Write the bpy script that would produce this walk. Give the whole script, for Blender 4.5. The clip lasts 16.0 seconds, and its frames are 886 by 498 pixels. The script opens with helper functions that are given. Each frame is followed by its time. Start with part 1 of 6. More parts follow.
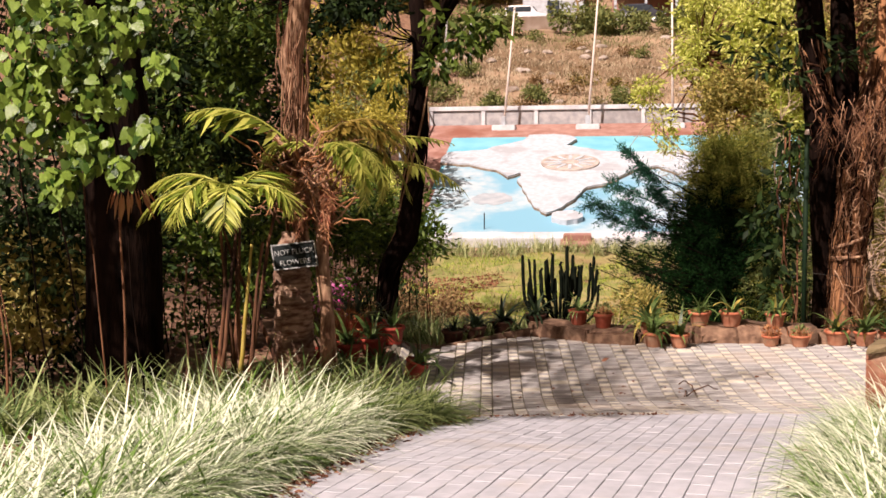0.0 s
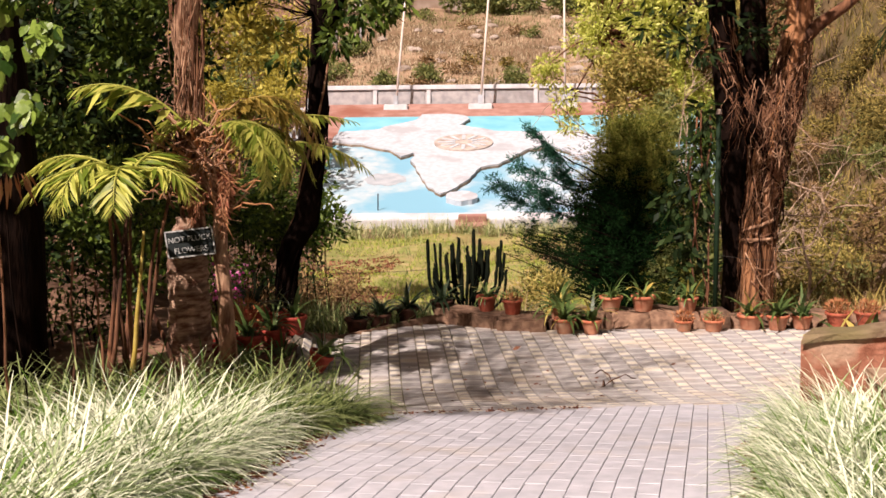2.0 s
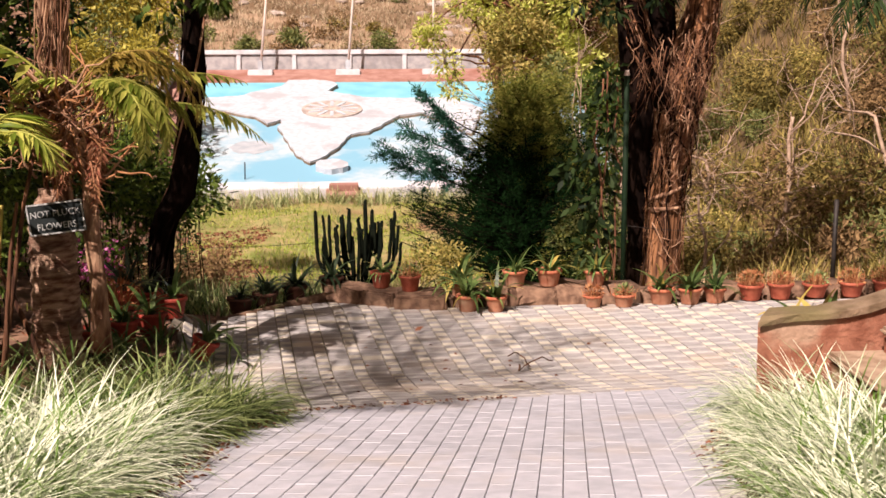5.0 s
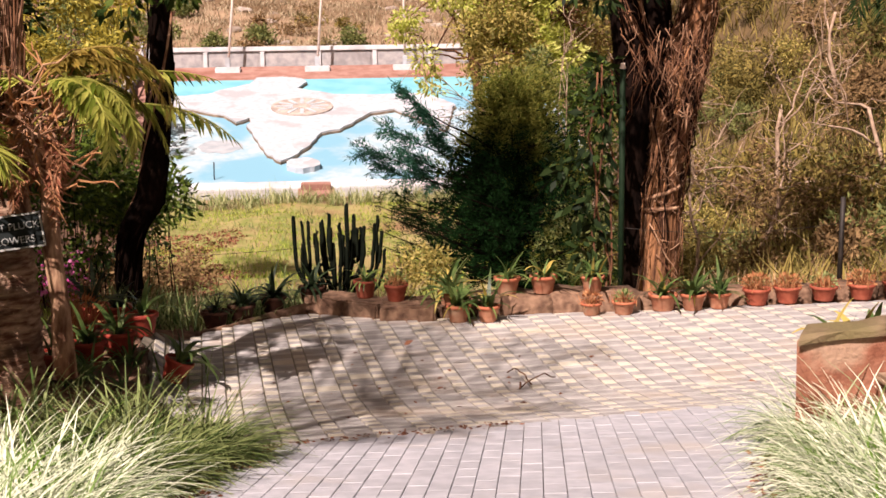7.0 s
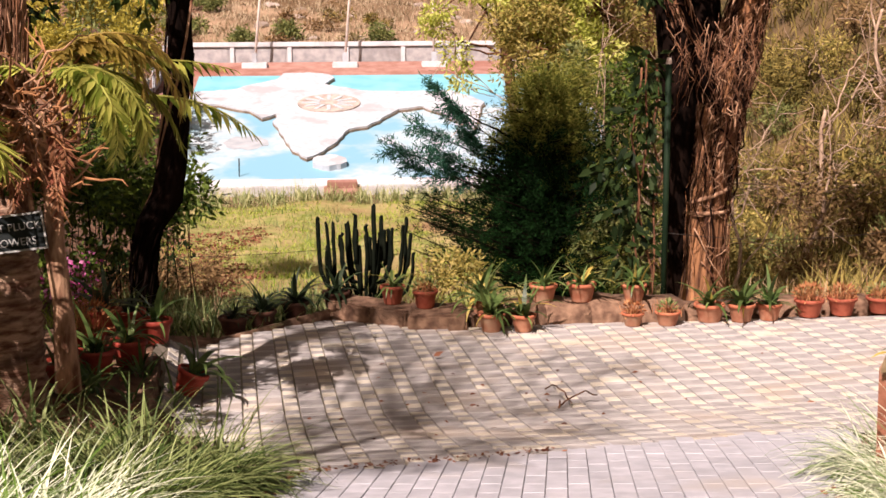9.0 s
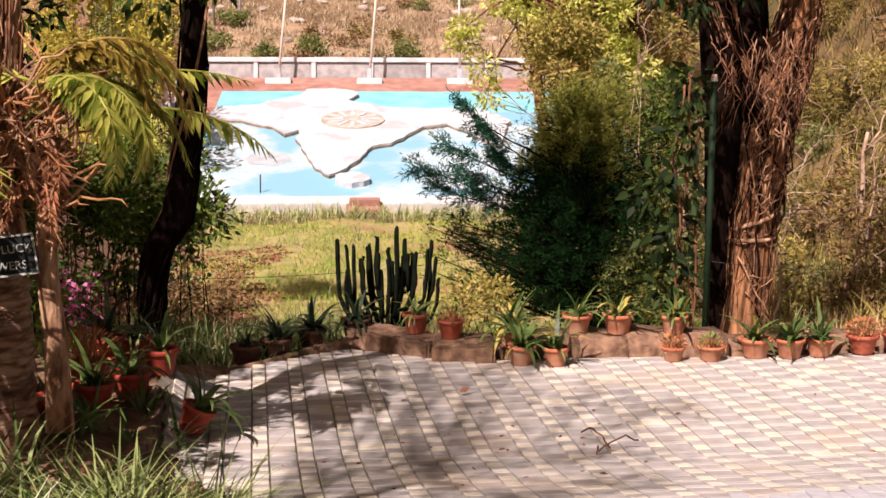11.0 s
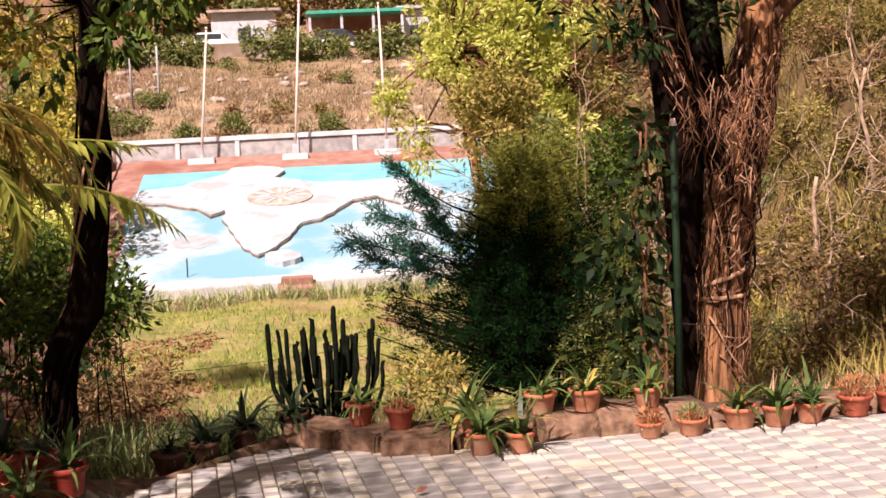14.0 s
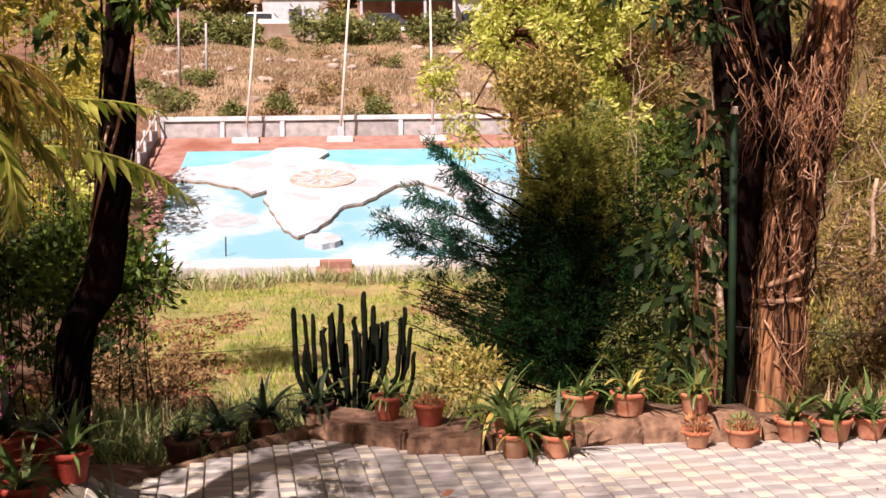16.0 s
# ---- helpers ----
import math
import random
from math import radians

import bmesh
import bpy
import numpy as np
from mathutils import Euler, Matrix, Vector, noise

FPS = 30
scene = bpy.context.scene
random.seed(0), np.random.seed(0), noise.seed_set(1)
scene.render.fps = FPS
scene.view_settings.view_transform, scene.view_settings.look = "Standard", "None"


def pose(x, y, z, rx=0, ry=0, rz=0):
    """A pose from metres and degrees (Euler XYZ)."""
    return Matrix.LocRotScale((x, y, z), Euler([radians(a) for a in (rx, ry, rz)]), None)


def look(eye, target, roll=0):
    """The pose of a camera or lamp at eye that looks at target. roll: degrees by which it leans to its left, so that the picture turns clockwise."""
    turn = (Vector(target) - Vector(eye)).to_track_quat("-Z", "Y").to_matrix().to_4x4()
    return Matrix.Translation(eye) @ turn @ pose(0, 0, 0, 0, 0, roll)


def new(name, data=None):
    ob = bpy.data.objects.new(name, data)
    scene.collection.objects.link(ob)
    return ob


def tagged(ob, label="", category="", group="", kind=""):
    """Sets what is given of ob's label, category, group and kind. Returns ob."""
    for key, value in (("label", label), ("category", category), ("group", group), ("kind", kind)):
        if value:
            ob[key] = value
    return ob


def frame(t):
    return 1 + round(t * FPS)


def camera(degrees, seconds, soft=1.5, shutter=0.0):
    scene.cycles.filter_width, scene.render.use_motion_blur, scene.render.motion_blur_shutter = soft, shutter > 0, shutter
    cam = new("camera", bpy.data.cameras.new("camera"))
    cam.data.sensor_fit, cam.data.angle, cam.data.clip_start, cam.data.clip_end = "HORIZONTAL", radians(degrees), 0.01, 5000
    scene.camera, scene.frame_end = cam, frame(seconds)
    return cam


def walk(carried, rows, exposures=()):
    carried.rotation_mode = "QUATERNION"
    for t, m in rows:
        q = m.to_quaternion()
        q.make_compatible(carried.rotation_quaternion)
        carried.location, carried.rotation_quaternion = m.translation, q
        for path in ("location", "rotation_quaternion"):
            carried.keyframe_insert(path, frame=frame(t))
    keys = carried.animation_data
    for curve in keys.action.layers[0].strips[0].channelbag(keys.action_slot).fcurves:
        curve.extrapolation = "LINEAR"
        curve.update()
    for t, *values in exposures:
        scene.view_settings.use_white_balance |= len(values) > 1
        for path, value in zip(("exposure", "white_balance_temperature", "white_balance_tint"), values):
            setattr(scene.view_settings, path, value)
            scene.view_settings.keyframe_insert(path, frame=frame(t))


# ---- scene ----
cam = camera(38.0, 16.0, soft=1.6)
PATH = [
    (0.0, (0.000, -0.000, 3.039), (-1.204, 9.848, 1.783), -0.95),
    (0.5, (-0.037, 0.132, 3.019), (-0.699, 10.000, 1.539), -1.15),
    (1.0, (-0.066, 0.284, 3.016), (-0.545, 10.164, 1.551), -0.91),
    (1.5, (-0.137, 0.450, 3.009), (-0.600, 10.333, 1.555), -0.26),
    (2.0, (-0.243, 0.646, 3.007), (-0.584, 10.539, 1.585), -0.63),
    (2.5, (-0.297, 0.844, 2.979), (-0.543, 10.735, 1.530), -0.77),
    (3.0, (-0.361, 1.028, 2.960), (-0.331, 10.915, 1.459), -0.03),
    (3.5, (-0.460, 1.206, 2.950), (0.122, 11.076, 1.451), 0.11),
    (4.0, (-0.509, 1.377, 2.923), (0.089, 11.229, 1.318), -0.29),
    (4.2, (-0.526, 1.447, 2.912), (0.092, 11.288, 1.248), -0.43),
    (6.3, (-0.719, 2.336, 2.871), (0.223, 12.151, 1.203), 0.55),
    (6.5, (-0.725, 2.418, 2.867), (0.208, 12.235, 1.208), -0.00),
    (7.0, (-0.729, 2.622, 2.858), (0.244, 12.427, 1.150), -0.77),
    (7.5, (-0.691, 2.833, 2.854), (0.268, 12.656, 1.247), -0.04),
    (8.0, (-0.715, 3.008, 2.828), (0.250, 12.831, 1.226), 0.31),
    (8.5, (-0.746, 3.188, 2.810), (0.217, 13.010, 1.196), -0.93),
    (9.0, (-0.722, 3.371, 2.789), (0.053, 13.192, 1.069), -0.33),
    (9.2, (-0.711, 3.446, 2.784), (0.001, 13.272, 1.069), 0.56),
    (11.3, (-0.709, 4.277, 2.720), (-0.148, 14.146, 1.211), -0.00),
    (11.5, (-0.709, 4.365, 2.711), (-0.146, 14.245, 1.272), -0.96),
    (12.0, (-0.706, 4.591, 2.692), (-0.061, 14.498, 1.499), -1.67),
    (12.5, (-0.691, 4.804, 2.671), (0.159, 14.719, 1.684), -1.50),
    (13.0, (-0.720, 4.998, 2.642), (0.318, 14.898, 1.687), -2.28),
    (13.5, (-0.726, 5.178, 2.612), (0.403, 15.061, 1.588), -3.18),
    (14.0, (-0.690, 5.354, 2.592), (0.444, 15.234, 1.545), -2.78),
    (14.5, (-0.668, 5.516, 2.566), (0.485, 15.390, 1.481), -2.65),
    (15.0, (-0.657, 5.694, 2.553), (0.588, 15.565, 1.553), -1.81),
    (15.5, (-0.613, 5.846, 2.530), (0.295, 15.751, 1.496), -1.54),
    (16.0, (-0.591, 5.985, 2.499), (0.209, 15.890, 1.380), -0.60),
]
walk(cam, [(t, look(eye, target, roll)) for t, eye, target, roll in PATH], [(0.0, 0.74, 6800, 27), (16.0, 0.92, 6800, 32)])

# ---- light ----
SUN_EL, SUN_DIR = radians(47), Vector((0.52, 0.85, 0)).normalized()
world = bpy.data.worlds.new("sky")
scene.world = world
world.use_nodes = True
sky = world.node_tree.nodes.new("ShaderNodeTexSky")
sky.sky_type, sky.sun_disc, sky.sun_elevation = "NISHITA", False, SUN_EL
sky.sun_rotation = math.atan2(-SUN_DIR.x, -SUN_DIR.y)
sky.dust_density, sky.ozone_density, sky.air_density = 9.0, 0.0, 0.6
back = world.node_tree.nodes["Background"]
haze = world.node_tree.nodes.new("ShaderNodeMix")
haze.data_type, haze.blend_type = "RGBA", "MULTIPLY"
haze.inputs[0].default_value, haze.inputs[7].default_value = 1.0, (1.0, 0.9, 0.76, 1)
world.node_tree.links.new(sky.outputs[0], haze.inputs[6])
world.node_tree.links.new(haze.outputs[2], back.inputs[0])
back.inputs[1].default_value = 0.023
sun_data = bpy.data.lights.new("sun", "SUN")
sun_data.energy, sun_data.angle, sun_data.color = 4.6, radians(0.53), (1.0, 0.93, 0.82)
sun = new("sun", sun_data)
sun.matrix_world = look((0, 0, 30), Vector((0, 0, 30)) + SUN_DIR * math.cos(SUN_EL) + Vector((0, 0, -math.sin(SUN_EL))))

# ---- materials ----
def mat(name, a, b, scale=6.0, rough=0.8, bump=0.2, bump_scale=40.0, c=None, vary=0.0, metal=0.0, leaf=0.0, island=False, spec=0.3, stretch=1.0, edge=(0.52, 0.68)):
    """Two colours mixed by noise at two scales, a third in large stains, relief, and variation by piece."""
    m = bpy.data.materials.new(name)
    m.use_nodes = True
    nt = m.node_tree
    n, l = nt.nodes, nt.links
    p = n["Principled BSDF"]
    p.inputs["Roughness"].default_value = rough
    p.inputs["Metallic"].default_value = metal
    p.inputs["Specular IOR Level"].default_value = spec
    geo = n.new("ShaderNodeNewGeometry")
    where = geo.outputs["Position"]
    if stretch != 1.0:
        sq = n.new("ShaderNodeVectorMath")
        sq.operation = "MULTIPLY"
        sq.inputs[1].default_value = (1, 1, stretch)
        l.new(where, sq.inputs[0])
        where = sq.outputs[0]
    def tex(s, detail=6.0):
        t = n.new("ShaderNodeTexNoise")
        t.inputs["Scale"].default_value, t.inputs["Detail"].default_value = s, detail
        l.new(where, t.inputs["Vector"])
        return t.outputs["Fac"]
    def ramp(src, lo, hi):
        r = n.new("ShaderNodeMapRange")
        r.inputs["From Min"].default_value, r.inputs["From Max"].default_value = lo, hi
        l.new(src, r.inputs["Value"])
        return r.outputs[0]
    def mix(fac, x, y):
        k = n.new("ShaderNodeMix")
        k.data_type = "RGBA"
        if isinstance(fac, float):
            k.inputs[0].default_value = fac
        else:
            l.new(fac, k.inputs[0])
        for src, i in ((x, 6), (y, 7)):
            if isinstance(src, tuple):
                k.inputs[i].default_value = (*src, 1)
            else:
                l.new(src, k.inputs[i])
        return k.outputs[2]
    col = mix(ramp(tex(scale), 0.35, 0.65), a, b)
    if island:
        col = mix(ramp(geo.outputs["Random Per Island"], 0.15, 0.7), a, mix(0.75, col, b))
    if c:
        col = mix(ramp(tex(scale * 0.17), *edge), col, c)
    if vary:
        info = n.new("ShaderNodeObjectInfo")
        hsv = n.new("ShaderNodeHueSaturation")
        v = n.new("ShaderNodeMapRange")
        v.inputs["To Min"].default_value, v.inputs["To Max"].default_value = 1 - vary, 1 + vary
        l.new(info.outputs["Random"], v.inputs["Value"])
        l.new(v.outputs[0], hsv.inputs["Value"])
        l.new(col, hsv.inputs["Color"])
        col = hsv.outputs[0]
    l.new(col, p.inputs["Base Color"])
    if bump:
        bp = n.new("ShaderNodeBump")
        bp.inputs["Strength"].default_value, bp.inputs["Distance"].default_value = bump, 0.02
        l.new(tex(bump_scale, 8.0), bp.inputs["Height"])
        l.new(bp.outputs[0], p.inputs["Normal"])
    if leaf:
        tr = n.new("ShaderNodeBsdfTranslucent")
        l.new(col, tr.inputs["Color"])
        mx = n.new("ShaderNodeMixShader")
        mx.inputs[0].default_value = leaf
        l.new(p.outputs[0], mx.inputs[1])
        l.new(tr.outputs[0], mx.inputs[2])
        l.new(mx.outputs[0], n["Material Output"].inputs["Surface"])
    return m

M = dict(
    soil=mat("soil", (0.12, 0.06, 0.035), (0.27, 0.16, 0.1), 5, 0.95, 0.5, 60, c=(0.08, 0.042, 0.025)),
    ramp_paver=mat("ramp_paver", (0.345, 0.355, 0.385), (0.43, 0.435, 0.47), 9, 0.85, 0.25, 120, c=(0.4, 0.38, 0.37), vary=0.08),
    paver_grey=mat("paver_grey", (0.3, 0.29, 0.28), (0.385, 0.37, 0.36), 8, 0.85, 0.25, 120, c=(0.38, 0.33, 0.28), vary=0.12),
    paver_cream=mat("paver_cream", (0.47, 0.435, 0.355), (0.56, 0.525, 0.44), 8, 0.85, 0.25, 120, c=(0.46, 0.4, 0.31), vary=0.12),
    paver_pale=mat("paver_pale", (0.36, 0.35, 0.335), (0.45, 0.435, 0.415), 8, 0.85, 0.25, 120, c=(0.46, 0.41, 0.36), vary=0.1),
    joint=mat("joint", (0.2, 0.175, 0.13), (0.29, 0.26, 0.2), 14, 0.95, 0.4, 90),
    kerb=mat("kerb", (0.11, 0.06, 0.038), (0.27, 0.165, 0.105), 11, 0.9, 1.0, 22, c=(0.07, 0.04, 0.024)),
    plaster=mat("plaster", (0.19, 0.07, 0.04), (0.3, 0.13, 0.08), 9, 0.9, 0.7, 30, c=(0.34, 0.22, 0.15), edge=(0.54, 0.6)),
    tread=mat("tread", (0.24, 0.16, 0.1), (0.4, 0.29, 0.2), 9, 0.9, 0.5, 40, c=(0.2, 0.13, 0.08)),
    cap=mat("cap", (0.12, 0.08, 0.045), (0.24, 0.17, 0.11), 9, 0.9, 0.5, 40, c=(0.16, 0.13, 0.06)),
    terracotta=mat("terracotta", (0.36, 0.135, 0.075), (0.46, 0.23, 0.14), 12, 0.85, 0.2, 60, c=(0.5, 0.36, 0.24), vary=0.14),
    rim=mat("rim", (0.36, 0.1, 0.05), (0.46, 0.17, 0.09), 12, 0.8, 0.2, 60, vary=0.14),
    spray=mat("spray", (0.012, 0.06, 0.038), (0.05, 0.18, 0.11), 2.5, 0.9, 0, leaf=0.3, island=True, spec=0.05),
    olive=mat("olive", (0.16, 0.15, 0.03), (0.5, 0.4, 0.12), 2.5, 0.6, 0, leaf=0.3, island=True),
    brickpot=mat("brickpot", (0.28, 0.06, 0.032), (0.38, 0.105, 0.06), 12, 0.75, 0.2, 60, vary=0.12),
    # clay pot colour lowered to stand for shade
    shaded_pot=mat("shaded_pot", (0.05, 0.022, 0.015), (0.1, 0.04, 0.025), 12, 0.8, 0.2, 60),
    redpot=mat("redpot", (0.27, 0.035, 0.02), (0.38, 0.065, 0.04), 12, 0.6, 0.15, 60),
    white=mat("white", (0.48, 0.53, 0.575), (0.39, 0.425, 0.46), 4.5, 0.75, 0.4, 30, c=(0.36, 0.375, 0.4), edge=(0.55, 0.62)),
    whitewash=mat("whitewash", (0.6, 0.62, 0.64), (0.52, 0.54, 0.56), 5, 0.8, 0.2, 30, c=(0.38, 0.39, 0.41)),
    blue=mat("blue", (0.13, 0.42, 0.53), (0.19, 0.49, 0.58), 1.2, 0.7, 0.1, 20),
    paleblue=mat("paleblue", (0.27, 0.43, 0.51), (0.43, 0.5, 0.53), 2.2, 0.7, 0.15, 20, c=(0.17, 0.38, 0.5), edge=(0.47, 0.58)),
    redfloor=mat("redfloor", (0.27, 0.13, 0.1), (0.38, 0.22, 0.18), 2, 0.85, 0.2, 20, c=(0.24, 0.09, 0.06)),
    emblem=mat("emblem", (0.3, 0.25, 0.22), (0.5, 0.44, 0.39), 3.4, 0.8, 0.3, 20),
    greystain=mat("greystain", (0.3, 0.34, 0.37), (0.4, 0.43, 0.46), 3, 0.8, 0.2, 20),
    relief_edge=mat("relief_edge", (0.14, 0.1, 0.07), (0.3, 0.23, 0.17), 3, 0.9, 0.3, 15),
    greywall=mat("greywall", (0.29, 0.29, 0.3), (0.43, 0.42, 0.42), 4, 0.9, 0.3, 25, c=(0.22, 0.21, 0.21)),
    pole=mat("pole", (0.62, 0.52, 0.46), (0.72, 0.62, 0.55), 3, 0.6, 0.05),
    greenpaint=mat("greenpaint", (0.02, 0.16, 0.06), (0.04, 0.22, 0.1), 14, 0.35, 0.1, 60, spec=0.5),
    # green paint with the pole's shade put into the colour
    green_shaded=mat("green_shaded", (0.004, 0.014, 0.006), (0.008, 0.022, 0.009), 12, 0.7, 0.1, spec=0.15),
    iron=mat("iron", (0.012, 0.01, 0.008), (0.03, 0.024, 0.02), 12, 0.6, 0.1),
    lampglass=mat("lampglass", (0.66, 0.64, 0.62), (0.74, 0.72, 0.7), 8, 0.3, 0.0, leaf=0.15, spec=0.5),
    bark=mat("bark", (0.04, 0.015, 0.008), (0.24, 0.11, 0.055), 16, 0.95, 1.0, 34, c=(0.028, 0.012, 0.007), stretch=0.14),
    # bark with deep shade put into its colour
    bark_shaded=mat("bark_shaded", (0.004, 0.0025, 0.002), (0.013, 0.007, 0.005), 14, 0.95, 1.0, 30, stretch=0.2, spec=0.04),
    bark_pale=mat("bark_pale", (0.12, 0.05, 0.026), (0.5, 0.31, 0.19), 18, 0.9, 1.0, 34, c=(0.1, 0.04, 0.022), stretch=0.3),
    bark_old=mat("bark_old", (0.035, 0.012, 0.006), (0.42, 0.2, 0.09), 15, 0.95, 1.0, 30, c=(0.03, 0.011, 0.006), stretch=0.12, edge=(0.44, 0.62)),
    bark_ring=mat("bark_ring", (0.15, 0.065, 0.038), (0.52, 0.35, 0.24), 9, 0.9, 1.0, 30, c=(0.04, 0.016, 0.01), stretch=3.5),
    root=mat("root", (0.12, 0.045, 0.022), (0.5, 0.3, 0.18), 5, 0.9, 0.4, 60),
    twig=mat("twig", (0.24, 0.16, 0.11), (0.5, 0.37, 0.27), 5, 0.9, 0.0),
    # cactus green taken down to near-black, shade included
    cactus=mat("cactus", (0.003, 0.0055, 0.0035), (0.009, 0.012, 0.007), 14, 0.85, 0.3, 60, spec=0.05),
    hedge=mat("hedge", (0.1, 0.2, 0.025), (0.92, 0.95, 0.76), 9, 0.55, 0, leaf=0.25, island=True),
    hedge_green=mat("hedge_green", (0.045, 0.09, 0.014), (0.34, 0.4, 0.16), 9, 0.55, 0, leaf=0.2, island=True),
    clump_green=mat("clump_green", (0.035, 0.075, 0.012), (0.31, 0.37, 0.14), 9, 0.55, 0, leaf=0.2, island=True),
    strap=mat("strap", (0.04, 0.085, 0.02), (0.15, 0.22, 0.065), 6, 0.4, 0, leaf=0.25, vary=0.35),
    strap_yellow=mat("strap_yellow", (0.5, 0.38, 0.08), (0.62, 0.5, 0.15), 6, 0.5, 0, leaf=0.3),
    # strap leaves again, blackened as if shaded
    strap_shaded=mat("strap_shaded", (0.012, 0.025, 0.012), (0.03, 0.05, 0.02), 6, 0.45, 0, leaf=0.1),
    dry=mat("dry", (0.32, 0.11, 0.045), (0.52, 0.27, 0.12), 20, 0.9, 0, leaf=0.15, island=True),
    meadow=mat("meadow", (0.15, 0.25, 0.02), (0.45, 0.5, 0.1), 1.2, 0.8, 0, leaf=0.3, island=True),
    straw=mat("straw", (0.2, 0.13, 0.06), (0.5, 0.37, 0.22), 0.6, 0.9, 0, leaf=0.2, island=True, c=(0.16, 0.15, 0.06)),
    hillstraw=mat("hillstraw", (0.24, 0.19, 0.11), (0.54, 0.45, 0.31), 0.35, 0.9, 0, leaf=0.2, island=True, c=(0.2, 0.2, 0.08)),
    tussock=mat("tussock", (0.18, 0.24, 0.08), (0.5, 0.5, 0.26), 2, 0.7, 0, leaf=0.25, island=True),
    deadleaf=mat("deadleaf", (0.1, 0.035, 0.02), (0.28, 0.12, 0.065), 5, 0.9, 0, island=True),
    heart=mat("heart", (0.02, 0.06, 0.006), (0.24, 0.36, 0.06), 40, 0.35, 0.3, 60, leaf=0.25, island=True, spec=0.4),
    fern_bronze=mat("fern_bronze", (0.16, 0.12, 0.02), (0.5, 0.36, 0.08), 6, 0.45, 0, leaf=0.3, island=True),
    fern=mat("fern", (0.13, 0.19, 0.018), (0.6, 0.6, 0.13), 6, 0.45, 0, leaf=0.32, island=True),
    fern_dry=mat("fern_dry", (0.2, 0.06, 0.03), (0.42, 0.2, 0.1), 6, 0.8, 0, leaf=0.2, island=True),
    canopy=mat("canopy", (0.02, 0.045, 0.008), (0.12, 0.18, 0.025), 4, 0.55, 0, leaf=0.25, island=True, spec=0.2),
    # canopy leaves again, darkened in colour for shaded inner growth
    canopy_shaded=mat("canopy_shaded", (0.006, 0.014, 0.005), (0.03, 0.055, 0.014), 4, 0.6, 0, leaf=0.15, island=True, spec=0.12),
    # one evergreen's needles twice: near-black as in shade, olive as in sun
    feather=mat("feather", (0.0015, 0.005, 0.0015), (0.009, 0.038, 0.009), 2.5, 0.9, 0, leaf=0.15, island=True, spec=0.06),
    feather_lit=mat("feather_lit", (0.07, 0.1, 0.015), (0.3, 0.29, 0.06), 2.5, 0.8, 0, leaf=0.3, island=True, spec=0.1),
    yellowgreen=mat("yellowgreen", (0.34, 0.4, 0.05), (0.72, 0.72, 0.22), 2.5, 0.55, 0, leaf=0.4, island=True),
    gold=mat("gold", (0.25, 0.22, 0.025), (0.64, 0.55, 0.11), 2.5, 0.55, 0, leaf=0.4, island=True),
    brush=mat("brush", (0.07, 0.06, 0.013), (0.3, 0.23, 0.06), 0.8, 0.8, 0, leaf=0.2, island=True, c=(0.07, 0.08, 0.016)),
    brush_brown=mat("brush_brown", (0.1, 0.06, 0.025), (0.3, 0.19, 0.085), 0.9, 0.9, 0, leaf=0.15, island=True),
    hillbush=mat("hillbush", (0.08, 0.11, 0.03), (0.26, 0.28, 0.09), 1, 0.7, 0, leaf=0.25, island=True),
    pink=mat("pink", (0.7, 0.08, 0.36), (0.8, 0.3, 0.55), 9, 0.6, 0, leaf=0.4, island=True),
    signblack=mat("signblack", (0.008, 0.012, 0.012), (0.02, 0.026, 0.026), 9, 0.7, 0.1, spec=0.15),
    signwhite=mat("signwhite", (0.24, 0.25, 0.24), (0.5, 0.51, 0.49), 30, 0.8, 0),
    stone=mat("stone", (0.27, 0.22, 0.18), (0.42, 0.36, 0.31), 1.4, 0.9, 0.5, 8, c=(0.2, 0.14, 0.1)),
    glass=mat("glass", (0.03, 0.04, 0.05), (0.05, 0.06, 0.07), 5, 0.1, 0, spec=0.6),
    roofgreen=mat("roofgreen", (0.03, 0.3, 0.22), (0.05, 0.36, 0.27), 2, 0.5, 0),
    rubber=mat("rubber", (0.02, 0.02, 0.02), (0.035, 0.035, 0.035), 9, 0.8, 0),
    carpaint=mat("carpaint", (0.68, 0.68, 0.7), (0.74, 0.74, 0.76), 2, 0.25, 0, spec=0.5),
    cardark=mat("cardark", (0.03, 0.035, 0.04), (0.05, 0.05, 0.06), 2, 0.3, 0, spec=0.5),
)

# ---- building helpers ----
rng = np.random.default_rng(7)

def smooth(v):
    v = np.clip(v, 0, 1)
    return v * v * (3 - 2 * v)

PROFILE_Y = [-400, -60, -5, 0, 6, 7, 10.5, 11.5, 12.4, 15, 16.2, 18, 21, 28, 41, 42.3, 58.2, 58.4, 60, 74, 88, 97, 150, 600]
PROFILE_Z = [4, 2.4, 1.85, 1.5, 1.0, 0.9, 0.31, 0.12, 0, 0, -0.12, -0.5, -1.05, -1.8, -2.3, -2.3, 0.9, 1.7, 1.95, 4.3, 7.0, 7.2, 24, 130]

